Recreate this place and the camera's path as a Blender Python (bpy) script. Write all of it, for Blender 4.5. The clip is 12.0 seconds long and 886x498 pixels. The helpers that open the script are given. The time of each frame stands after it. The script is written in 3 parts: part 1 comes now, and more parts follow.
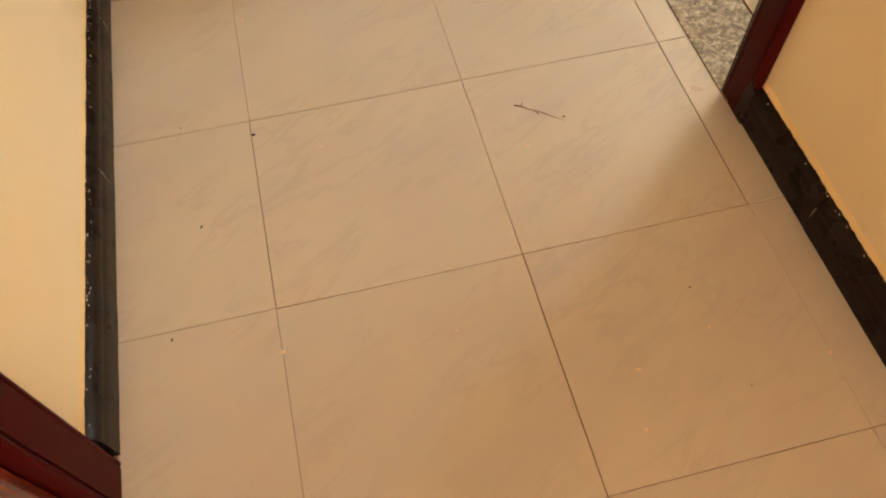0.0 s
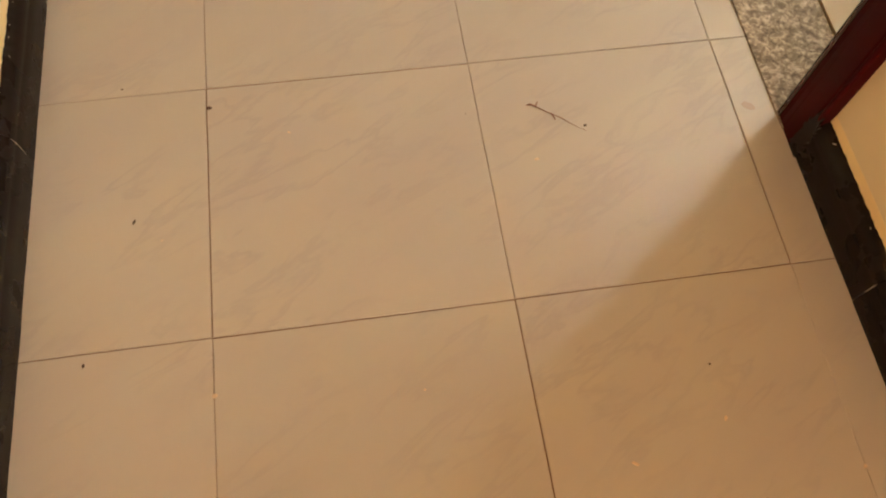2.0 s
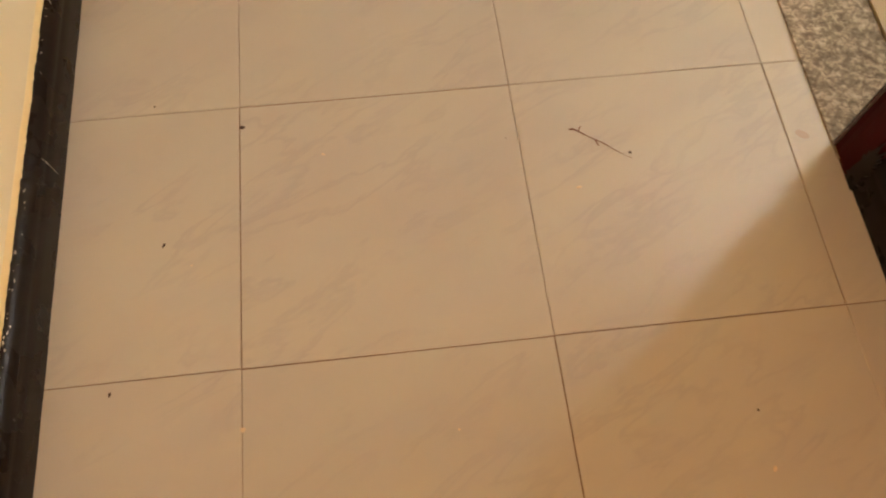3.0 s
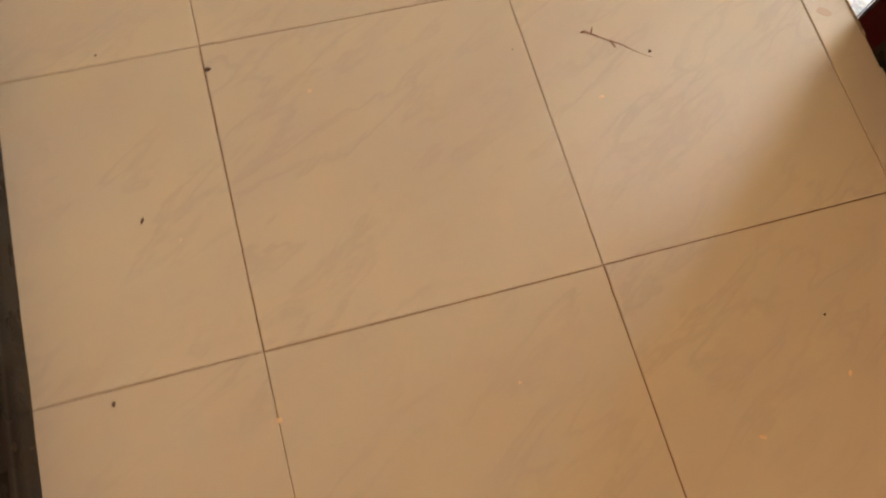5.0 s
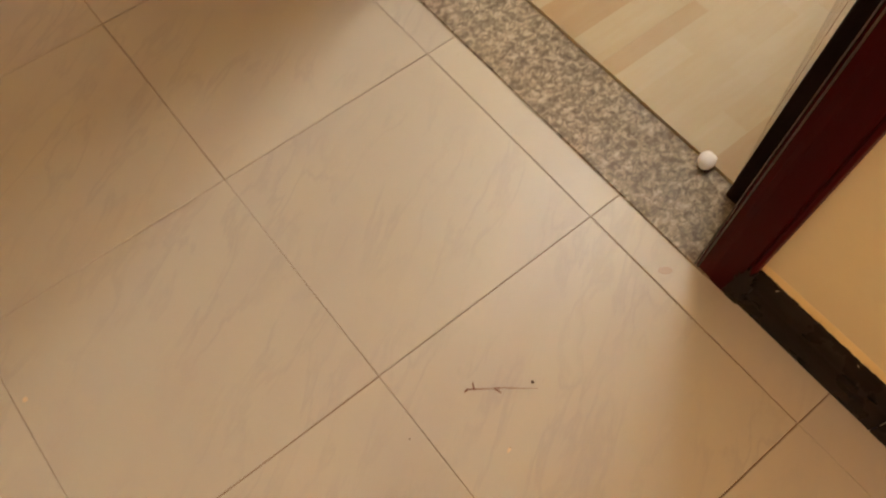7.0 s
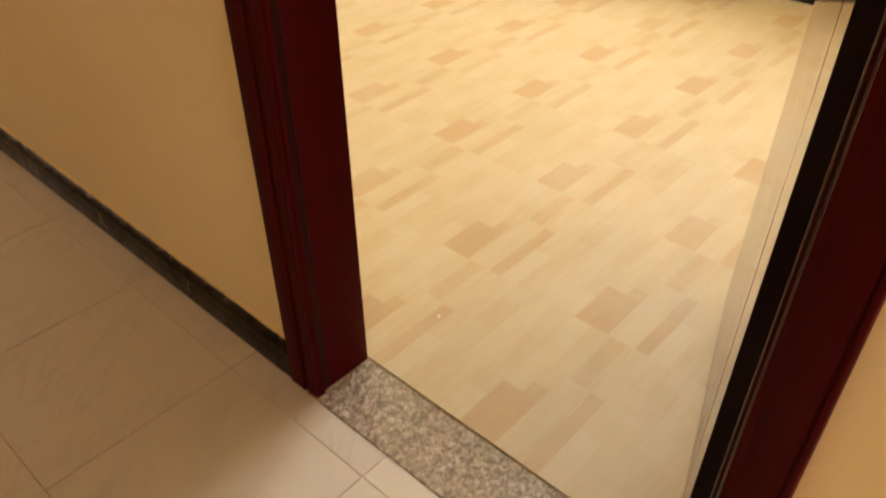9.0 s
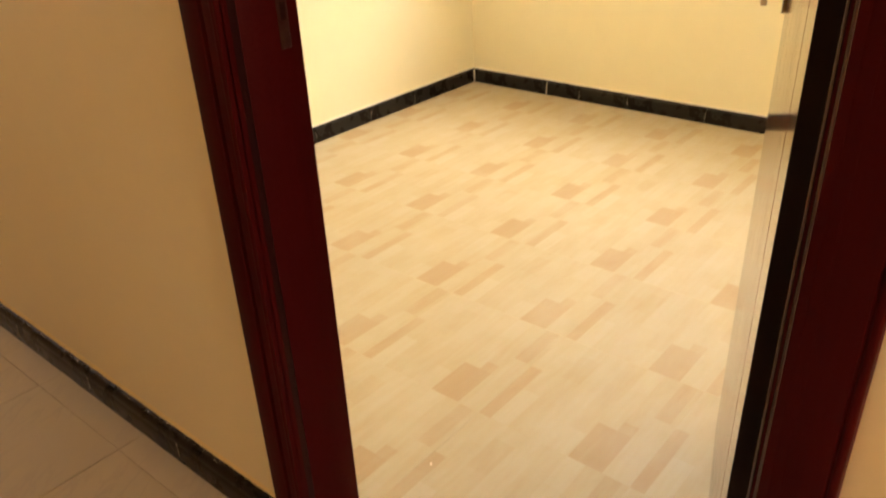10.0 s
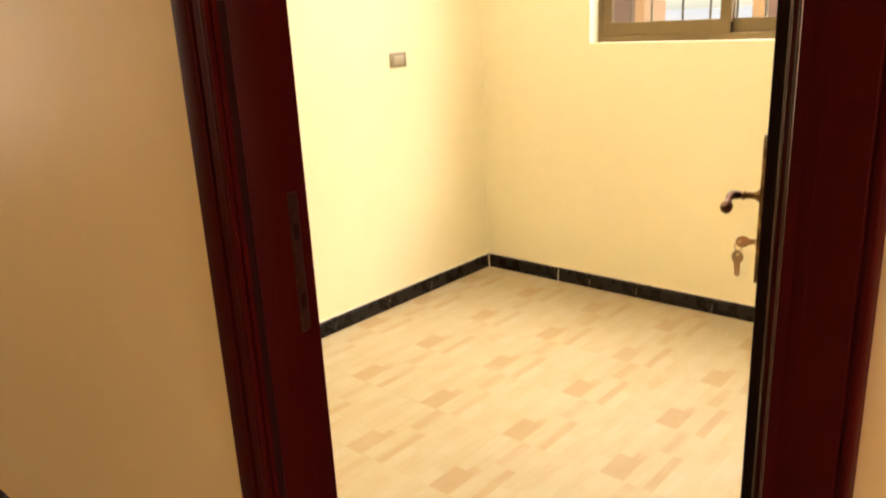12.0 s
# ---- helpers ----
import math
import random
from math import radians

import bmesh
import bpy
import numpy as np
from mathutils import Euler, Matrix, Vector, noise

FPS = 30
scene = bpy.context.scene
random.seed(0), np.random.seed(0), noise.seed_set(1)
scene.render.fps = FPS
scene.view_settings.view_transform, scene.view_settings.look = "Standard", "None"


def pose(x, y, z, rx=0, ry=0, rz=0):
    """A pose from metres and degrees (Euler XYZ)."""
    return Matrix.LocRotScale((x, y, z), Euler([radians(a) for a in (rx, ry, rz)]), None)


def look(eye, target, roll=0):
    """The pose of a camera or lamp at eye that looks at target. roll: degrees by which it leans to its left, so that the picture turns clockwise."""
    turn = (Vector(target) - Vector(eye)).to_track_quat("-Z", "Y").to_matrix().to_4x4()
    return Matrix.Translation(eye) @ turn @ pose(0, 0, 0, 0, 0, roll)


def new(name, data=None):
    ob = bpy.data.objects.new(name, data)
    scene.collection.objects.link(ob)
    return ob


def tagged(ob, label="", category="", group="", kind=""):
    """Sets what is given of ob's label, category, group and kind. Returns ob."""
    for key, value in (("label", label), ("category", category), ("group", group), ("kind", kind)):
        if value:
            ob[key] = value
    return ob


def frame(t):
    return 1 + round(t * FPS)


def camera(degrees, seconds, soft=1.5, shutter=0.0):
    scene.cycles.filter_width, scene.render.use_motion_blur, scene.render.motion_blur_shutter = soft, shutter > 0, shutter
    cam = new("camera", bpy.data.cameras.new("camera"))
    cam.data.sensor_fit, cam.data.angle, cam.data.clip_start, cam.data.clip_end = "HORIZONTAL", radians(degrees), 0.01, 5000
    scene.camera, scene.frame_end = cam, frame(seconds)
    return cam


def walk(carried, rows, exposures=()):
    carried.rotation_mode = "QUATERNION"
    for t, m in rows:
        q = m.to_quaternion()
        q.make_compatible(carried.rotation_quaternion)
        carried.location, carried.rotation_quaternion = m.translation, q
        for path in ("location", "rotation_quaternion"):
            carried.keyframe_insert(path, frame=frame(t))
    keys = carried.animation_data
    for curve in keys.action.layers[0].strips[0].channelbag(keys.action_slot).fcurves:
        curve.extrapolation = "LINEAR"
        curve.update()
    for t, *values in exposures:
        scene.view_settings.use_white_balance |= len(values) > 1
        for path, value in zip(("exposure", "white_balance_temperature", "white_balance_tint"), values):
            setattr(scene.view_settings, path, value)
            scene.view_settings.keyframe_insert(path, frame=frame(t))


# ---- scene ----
# seconds; metres; degrees
PATH = [
    (0.0, 0.5416, -0.198, 1.0634, 31.574, 0.949, -13.77),
    (0.5, 0.558, -0.1243, 1.0362, 31.074, 0.824, -13.927),
    (1.0, 0.6397, -0.0064, 1.0249, 30.781, -0.689, -11.344),
    (1.5, 0.6447, 0.0319, 0.9833, 26.356, -1.568, -8.204),
    (2.0, 0.6164, 0.0562, 0.963, 24.574, -2.151, -8.535),
    (2.5, 0.6109, 0.081, 0.9602, 24.01, -2.08, -7.528),
    (3.0, 0.6054, 0.1173, 0.9476, 24.191, -1.132, -6.653),
    (3.5, 0.5713, 0.1402, 0.8523, 19.848, -1.468, -4.399),
    (5.3, 0.4822, 0.2626, 0.8432, 18.568, -4.717, -18.847),
    (5.5, 0.488, 0.3204, 0.8682, 18.658, -4.588, -21.053),
    (6.0, 0.5747, 0.3851, 0.9179, 21.921, -0.966, -29.258),
    (6.5, 0.6312, 0.4397, 0.9428, 25.637, 0.282, -33.332),
    (6.7, 0.6824, 0.506, 0.9801, 24.932, -0.128, -35.683),
    (8.3, 0.6596, 0.5235, 1.0522, 43.121, 0.004, -45.137),
    (8.5, 0.6684, 0.5218, 1.102, 46.3, -0.039, -46.051),
    (9.0, 0.6804, 0.5296, 1.1651, 52.25, 0.121, -47.946),
    (9.5, 0.6791, 0.5221, 1.212, 56.223, 1.546, -49.776),
    (10.0, 0.6739, 0.5151, 1.216, 61.99, 2.287, -50.508),
    (10.5, 0.6648, 0.514, 1.3271, 63.583, 2.286, -51.233),
    (11.0, 0.657, 0.5014, 1.373, 67.104, 2.641, -50.633),
    (11.5, 0.6618, 0.4833, 1.4106, 70.153, 2.932, -49.748),
    (12.0, 0.674, 0.462, 1.4412, 73.133, 2.774, -48.958),
]
cam = camera(60.45, 12.0, soft=2.0, shutter=0.5)
WIN_POWER = 88.0      # open bright sky above the yard, seen from the room window
HIGH_POWER = 1380.0     # the sky high above the roofs outside the window
END_FILL_POWER = 6.0         # fill light added at the hall's unseen other end
BULB_POWER = 59.0        # the lit bulb hanging in the middle of the room
HALL_FILL_POWER = 33.5       # warm fill light added at the unseen far end of the hall, behind the walker
SKY = 0.25
SUN_POWER, SUN_WIDE = 4.0, 45.0
EXPO = [(0.0, 0.34), (1.5, 0.22), (6.7, 0.12), (8.3, 0.20), (10.0, 0.22), (12.0, 0.30)]
walk(cam, [(t, pose(*p)) for t, *p in PATH], EXPO)

# measures of the place, in metres
HX0, HX1 = 0.137, 1.285            # hall wall faces
HY0, HY1 = -2.2, 4.4               # hall ends
RX0, RX1 = 1.388, 4.100            # room wall faces
RY0, RY1 = 0.45, 3.170
TOP = 3.42                         # ceiling height
DY0, DY1, DTOP = 0.645, 1.396, 2.05   # clear width and height of the doorway
SK = 0.085                         # skirting height

# ---- light ----
world = bpy.data.worlds.new("world")
scene.world = world
world.use_nodes = True
wn = world.node_tree.nodes
sky = wn.new("ShaderNodeTexSky")
sky.sky_type, sky.sun_disc = "NISHITA", False
sky.sun_elevation, sky.sun_rotation = radians(56), radians(156)
wn["Background"].inputs["Strength"].default_value = SKY
world.node_tree.links.new(sky.outputs[0], wn["Background"].inputs["Color"])


def area(name, m, sx, sy, power, col):
    d = bpy.data.lights.new(name, "AREA")
    d.shape, d.size, d.size_y, d.energy, d.color = "RECTANGLE", sx, sy, power, col
    ob = new(name, d)
    ob.matrix_world = m
    return ob


area("yard_daylight", look((5.67, 2.2, 2.68), (5.18, 2.2, 1.81)), 8.0, 3.06, WIN_POWER, (1.0, 0.965, 0.915))
area("high_daylight", look((5.9, 2.2, 5.5), (4.9, 2.2, 5.1)), 8.0, 3.4, HIGH_POWER, (0.99, 0.97, 0.945))
area("hall_end_fill", look((0.71, HY1 + 0.03, 1.5), (0.71, 0.0, 1.5)), 0.75, 1.1, END_FILL_POWER, (1.0, 0.66, 0.36))
BULB_Z = 3.20
bulb_data = bpy.data.lights.new("bulb_light", "POINT")
bulb_data.energy, bulb_data.color, bulb_data.shadow_soft_size = BULB_POWER, (0.98, 1.0, 0.96), 0.09
bulb_light = new("bulb_light", bulb_data)
bulb_light.location = (2.744, 1.80, BULB_Z)
area("hall_back_fill", look((0.71, -2.23, 1.5), (0.71, 0.0, 1.5)), 0.75, 1.1, HALL_FILL_POWER, (1.0, 0.65, 0.41))


sun_data = bpy.data.lights.new("sun", "SUN")
sun_data.energy, sun_data.angle, sun_data.color = SUN_POWER, radians(SUN_WIDE), (1.0, 0.96, 0.88)
sun = new("sun", sun_data)
sun.matrix_world = look((0.30, -0.68, 1.20), (0, 0, 0))


# ---- materials ----
def mat(name, base, rough=0.5, metal=0.0, spec=0.5, coat=0.0):
    m = bpy.data.materials.new(name)
    m.use_nodes = True
    b = m.node_tree.nodes["Principled BSDF"]
    b.inputs["Base Color"].default_value = (*base, 1)
    b.inputs["Roughness"].default_value = rough
    b.inputs["Metallic"].default_value = metal
    b.inputs["Specular IOR Level"].default_value = spec
    b.inputs["Coat Weight"].default_value = coat
    b.inputs["Coat Roughness"].default_value = 0.08
    return m


class Net:
    """Small helper round a node tree."""

    def __init__(self, m):
        self.t = m.node_tree
        self.b = self.t.nodes["Principled BSDF"]

    def n(self, kind, **kw):
        nd = self.t.nodes.new(kind)
        for k, v in kw.items():
            if k in nd.inputs:
                nd.inputs[k].default_value = v
        return nd

    def l(self, a, b):
        self.t.links.new(a, b)

    def coords(self, scale=(1, 1, 1), space="Object", shift=False, turn=(0, 0, 0)):
        c = self.t.nodes.new("ShaderNodeTexCoord")
        mp = self.t.nodes.new("ShaderNodeMapping")
        if any(turn):
            mp.vector_type = "TEXTURE"
        mp.inputs["Scale"].default_value = scale
        mp.inputs["Rotation"].default_value = turn
        src = c.outputs[space]
        if shift:
            oi = self.t.nodes.new("ShaderNodeObjectInfo")
            mul = self.t.nodes.new("ShaderNodeMath")
            mul.operation = "MULTIPLY"
            mul.inputs[1].default_value = 37.0
            self.l(oi.outputs["Random"], mul.inputs[0])
            cb = self.t.nodes.new("ShaderNodeCombineXYZ")
            for i in range(3):
                self.l(mul.outputs[0], cb.inputs[i])
            self.l(cb.outputs[0], mp.inputs["Location"])
        self.l(src, mp.inputs["Vector"])
        return mp.outputs[0]

    def noise(self, vec, scale, detail=4.0, rough=0.55, distort=0.0):
        nd = self.n("ShaderNodeTexNoise", Scale=scale, Detail=detail, Roughness=rough, Distortion=distort)
        self.l(vec, nd.inputs["Vector"])
        return nd.outputs["Fac"]

    def ramp(self, fac, stops):
        nd = self.t.nodes.new("ShaderNodeValToRGB")
        e = nd.color_ramp.elements
        while len(e) < len(stops):
            e.new(0.5)
        for el, (p, c) in zip(e, stops):
            el.position = p
            el.color = (*c, 1) if not isinstance(c, float) else (c, c, c, 1)
        self.l(fac, nd.inputs["Fac"])
        return nd.outputs["Color"]

    def mix(self, fac, a, b, mode="MIX"):
        nd = self.t.nodes.new("ShaderNodeMix")
        nd.data_type, nd.blend_type = "RGBA", mode
        for sock, v in ((nd.inputs[0], fac), (nd.inputs[6], a), (nd.inputs[7], b)):
            if isinstance(v, (int, float)):
                sock.default_value = v
            elif isinstance(v, tuple):
                sock.default_value = (*v, 1)
            else:
                self.l(v, sock)
        return nd.outputs[2]

    def bump(self, h, strength=0.2, dist=0.002):
        nd = self.n("ShaderNodeBump", Strength=strength, Distance=dist)
        self.l(h, nd.inputs["Height"])
        self.l(nd.outputs[0], self.b.inputs["Normal"])

    def color(self, c):
        self.l(c, self.b.inputs["Base Color"])

    def rough(self, c):
        self.l(c, self.b.inputs["Roughness"])


def wall_paint(name, base, stain):
    m = mat(name, base, 0.42, spec=0.35)
    k = Net(m)
    v = k.coords(space="Object")
    big = k.noise(v, 1.3, 5)
    mid = k.noise(v, 9.0, 4, 0.6)
    fine = k.noise(v, 160.0, 3, 0.7)
    c = k.mix(k.ramp(big, [(0.35, 0.0), (0.7, 0.55)]), base, stain)
    c = k.mix(k.ramp(mid, [(0.45, 0.0), (0.8, 0.35)]), c, tuple(a * 1.06 for a in base))
    k.color(c)
    k.rough(k.ramp(mid, [(0.3, 0.38), (0.8, 0.52)]))
    k.bump(k.mix(0.35, fine, k.noise(v, 34.0, 3)), 0.12, 0.0015)
    return m


M_WALL = wall_paint("cream_yellow_paint", (0.895, 0.774, 0.510), (0.87, 0.742, 0.470))
M_BAND = wall_paint("fresh_yellow_paint", (0.92, 0.74, 0.38), (0.90, 0.72, 0.36))
M_CEIL = wall_paint("white_ceiling_paint", (0.88, 0.84, 0.74), (0.85, 0.80, 0.70))


def tile_marble():
    m = mat("veined_beige_ceramic", (0.6, 0.48, 0.36), 0.3, spec=0.45)
    k = Net(m)
    v = k.coords((1, 1, 1), shift=True)
    turn = k.coords((1.0, 0.30, 1), shift=True, turn=(0, 0, radians(30)))
    base = k.ramp(k.noise(v, 2.2, 4), [(0.3, (0.512, 0.462, 0.362)), (0.7, (0.536, 0.478, 0.374))])
    cloud = k.ramp(k.noise(turn, 2.6, 2, 0.5, 0.1), [(0.44, 0.0), (0.66, 0.45)])
    c = k.mix(cloud, base, (0.470, 0.412, 0.346))
    vein = k.ramp(k.noise(turn, 6.0, 4, 0.55, 0.35), [(0.49, 0.0), (0.54, 0.36), (0.60, 0.0)])
    mask = k.ramp(k.noise(v, 4.6, 2), [(0.40, 0.0), (0.62, 1.0)])
    gate = k.mix(1.0, vein, mask, "MULTIPLY")
    c = k.mix(gate, c, (0.385, 0.338, 0.296))
    dirt = k.ramp(k.noise(v, 70.0, 2, 0.4), [(0.80, 0.0), (0.86, 0.5)])
    c = k.mix(dirt, c, (0.38, 0.25, 0.15))
    k.color(c)
    k.rough(k.ramp(k.noise(v, 14.0, 4), [(0.3, 0.30), (0.75, 0.42)]))
    k.bump(k.noise(v, 26.0, 2), 0.04, 0.001)
    return m


M_TILE = tile_marble()


def tile_print():
    m = mat("parquet_print_ceramic", (0.8, 0.62, 0.38), 0.5, spec=0.3)
    k = Net(m)
    at = k.t.nodes.new("ShaderNodeAttribute")
    at.attribute_name = "tone"
    v = k.coords((1, 1, 1), shift=True)
    grain = k.coords((2.2, 46.0, 1), shift=True)
    fuzz = k.n("ShaderNodeMath")
    fuzz.operation = "MULTIPLY_ADD"
    fuzz.inputs[1].default_value, fuzz.inputs[2].default_value = 0.9, -0.45
    k.l(k.noise(k.coords((5.0, 30.0, 1), shift=True), 2.0, 4, 0.6), fuzz.inputs[0])
    tone = k.n("ShaderNodeMath")
    tone.operation = "ADD"
    tone.use_clamp = True
    k.l(at.outputs["Fac"], tone.inputs[0])
    k.l(fuzz.outputs[0], tone.inputs[1])
    c = k.ramp(tone.outputs[0], [(0.0, (0.475, 0.375, 0.225)), (0.35, (0.455, 0.347, 0.192)), (0.6, (0.440, 0.322, 0.168)),
                                   (1.0, (0.410, 0.272, 0.130))])
    g = k.ramp(k.noise(grain, 1.6, 5, 0.6), [(0.42, 0.0), (0.72, 0.30)])
    c = k.mix(g, c, (0.435, 0.315, 0.160))
    c = k.mix(k.ramp(k.noise(v, 4.0, 3), [(0.45, 0.0), (0.8, 0.5)]), c, (0.50, 0.405, 0.262))
    k.color(c)
    k.rough(k.ramp(k.noise(v, 12.0, 3), [(0.3, 0.5), (0.75, 0.62)]))
    k.bump(k.noise(v, 30.0, 2), 0.05, 0.001)
    return m


M_PRINT = tile_print()


def speckled_stone():
    m = mat("speckled_grey_granite", (0.3, 0.25, 0.2), 0.28, spec=0.5)
    k = Net(m)
    v = k.coords()
    vo = k.n("ShaderNodeTexVoronoi", Scale=95.0)
    k.l(v, vo.inputs["Vector"])
    a = k.ramp(k.noise(v, 78.0, 4, 0.75, 0.6), [(0.40, (0.085, 0.062, 0.042)), (0.48, (0.235, 0.180, 0.130)),
                                                (0.54, (0.32, 0.252, 0.188)), (0.60, (0.58, 0.48, 0.37))])
    b = k.ramp(vo.outputs["Distance"], [(0.25, (0.44, 0.355, 0.27)), (0.5, (0.20, 0.155, 0.115))])
    k.color(k.mix(0.38, a, b))
    k.rough(k.ramp(k.noise(v, 60.0, 3), [(0.3, 0.05), (0.7, 0.10)]))
    return m


M_STONE = speckled_stone()


def wood(name, dark, light, rough=0.36, coat=0.0, spec=0.28, relief=0.05):
    m = mat(name, dark, rough, spec=spec, coat=coat)
    k = Net(m)
    v = k.coords((26.0, 26.0, 1.3))
    k.color(k.mix(k.ramp(k.noise(v, 3.0, 6, 0.65, 0.6), [(0.35, 0.0), (0.7, 0.8)]), dark, light))
    k.rough(k.ramp(k.noise(k.coords((1, 1, 1)), 9.0, 4), [(0.3, rough - 0.02), (0.75, rough + 0.03)]))
    k.bump(k.noise(v, 6.0, 4), relief, 0.0004)
    return m


M_WOOD = wood("dark_mahogany_varnish", (0.044, 0.0024, 0.0028), (0.053, 0.0031, 0.0034), 0.42, 0.0, 0.045, 0.0)
M_LEAF = wood("glossy_mahogany_varnish", (0.10, 0.016, 0.010), (0.19, 0.034, 0.017), 0.12, 0.25, 0.50, 0.010)


def black_gloss():
    m = mat("black_gloss_paint", (0.012, 0.010, 0.009), 0.25, spec=0.16)
    k = Net(m)
    v = k.coords()
    dust = k.ramp(k.noise(v, 42.0, 6, 0.75), [(0.68, 0.0), (0.80, 0.16)])
    c = k.mix(dust, (0.0125, 0.0082, 0.006), (0.06, 0.042, 0.03))
    streak = k.ramp(k.noise(k.coords((4, 4, 60)), 3.0, 4), [(0.55, 0.0), (0.75, 0.2)])
    k.color(k.mix(streak, c, (0.018, 0.012, 0.009)))
    k.rough(k.ramp(k.noise(v, 20.0, 4), [(0.3, 0.22), (0.7, 0.36)]))
    k.bump(k.noise(v, 45.0, 4, 0.7), 0.08, 0.002)
    return m


M_BLACK = black_gloss()
M_GROUT = mat("brown_grout", (0.21, 0.115, 0.06), 0.9)
M_GROUT2 = mat("pale_grout", (0.50, 0.38, 0.21), 0.85)
M_WHITE = mat("white_plaster", (0.86, 0.80, 0.74), 0.85)
M_CHIP = mat("chipped_plaster", (0.72, 0.62, 0.48), 0.8)
M_BRONZE = mat("antique_bronze", (0.20, 0.115, 0.045), 0.32, 1.0)
kb = Net(M_BRONZE)
kb.color(kb.mix(kb.ramp(kb.noise(kb.coords(), 60.0, 4), [(0.4, 0.0), (0.65, 0.9)]), (0.24, 0.145, 0.055), (0.06, 0.03, 0.016)))
M_KNOB = mat("dark_aged_bronze", (0.13, 0.055, 0.022), 0.38, 0.85, spec=0.3)
M_KEY = mat("worn_nickel_key", (0.62, 0.47, 0.33), 0.35, 1.0)
M_PLATE = mat("stained_steel_strike", (0.10, 0.085, 0.05), 0.45, 0.6)
ks = Net(M_PLATE)
ks.color(ks.mix(ks.ramp(ks.noise(ks.coords(), 55.0, 5, 0.7), [(0.4, 0.0), (0.62, 1.0)]), (0.036, 0.005, 0.004), (0.050, 0.022, 0.013)))
M_ALU = mat("bronze_anodised_aluminium", (0.19, 0.128, 0.058), 0.45, 0.5)
ka = Net(M_ALU)
ka.bump(ka.noise(ka.coords((1, 1, 8)), 70.0, 3), 0.04, 0.0005)
# window seal colour, used also as painted shade in the hinge gap
M_SEAL_AND_GAP = mat("black_seal_and_gap_shade", (0.013, 0.0050, 0.0034), 0.7, spec=0.10)
M_SWITCH = mat("grey_champagne_plastic", (0.33, 0.27, 0.18), 0.4, 0.2)
M_ROCKER = mat("pale_champagne_plastic", (0.48, 0.40, 0.29), 0.35, 0.2)
M_BAR = mat("painted_steel_bar", (0.12, 0.10, 0.06), 0.5, 0.3)
M_GLASS = mat("clear_window_glass", (1, 1, 1), 0.0)
M_GLASS.node_tree.nodes["Principled BSDF"].inputs["Transmission Weight"].default_value = 1.0
M_GLASS.node_tree.nodes["Principled BSDF"].inputs["IOR"].default_value = 1.45
M_TWIG = mat("dry_brown_twig", (0.20, 0.08, 0.045), 0.8)
M_CRUMB = mat("pale_plaster_crumb", (0.72, 0.56, 0.36), 0.85)
M_SPECK = mat("dark_grit", (0.07, 0.04, 0.025), 0.85)
M_PINK = wall_paint("rose_brown_render", (0.15, 0.075, 0.058), (0.12, 0.060, 0.046))
M_ORANGE = wall_paint("apricot_render", (0.36, 0.20, 0.095), (0.32, 0.175, 0.08))
M_GROUND = mat("pale_concrete", (0.4, 0.38, 0.34), 0.9)
kg = Net(M_GROUND)
kg.color(kg.ramp(kg.noise(kg.coords(), 2.0, 6), [(0.3, (0.34, 0.32, 0.28)), (0.7, (0.46, 0.43, 0.38))]))
M_OPAL = mat("lit_opal_glass", (0.85, 0.84, 0.80), 0.4)
M_OPAL.node_tree.nodes["Principled BSDF"].inputs["Emission Color"].default_value = (1.0, 0.97, 0.86, 1)
M_OPAL.node_tree.nodes["Principled BSDF"].inputs["Emission Strength"].default_value = 12.0
M_BEAD = mat("satin_mahogany_bead", (0.028, 0.004, 0.003), 0.22, spec=0.7)
# near-black brown that stands for shade in the frame's hollows and latch holes
M_RECESS_SHADE = mat("recess_shade_brown", (0.018, 0.0026, 0.0026), 0.45, spec=0.12)
M_STAIN = mat("rust_brown_stain", (0.46, 0.35, 0.255), 0.42)


# ---- mesh helpers ----
def box(bm, x0, x1, y0, y1, z0, z1):
    vs = [bm.verts.new((x, y, z)) for z in (z0, z1) for x, y in ((x0, y0), (x1, y0), (x1, y1), (x0, y1))]
    for f in ((3, 2, 1, 0), (4, 5, 6, 7), (0, 1, 5, 4), (1, 2, 6, 5), (2, 3, 7, 6), (3, 0, 4, 7)):
        bm.faces.new([vs[i] for i in f])
    return vs


def part(name, bm, material, parent=None, label="", smooth=False, m=None):
    """Links a bmesh as one mesh object."""
    bmesh.ops.recalc_face_normals(bm, faces=bm.faces)
    me = bpy.data.meshes.new(name)
    bm.to_mesh(me)
    bm.free()
    me.materials.append(material)
    if smooth:
        me.polygons.foreach_set("use_smooth", [True] * len(me.polygons))
        me.set_sharp_from_angle(angle=radians(40))
    ob = new(name, me)
    if m is not None:
        ob.matrix_world = m
    if parent is not None:
        ob.parent = parent
    if label:
        tagged(ob, label)
    return ob


def empty(name, label, category, m=None, kind="", group=""):
    e = new(name)
    e.empty_display_size = 0.05
    if m is not None:
        e.matrix_world = m
    return tagged(e, label, category, group, kind)


def reparent(ob, p):
    """Hang ob under p and keep its place."""
    ob.parent = p
    ob.matrix_parent_inverse = p.matrix_basis.inverted()
    return ob


def bevelled(bm, w=0.002, seg=2):
    bmesh.ops.bevel(bm, geom=list(bm.edges), offset=w, segments=seg, profile=0.5, affect="EDGES")
    return bm


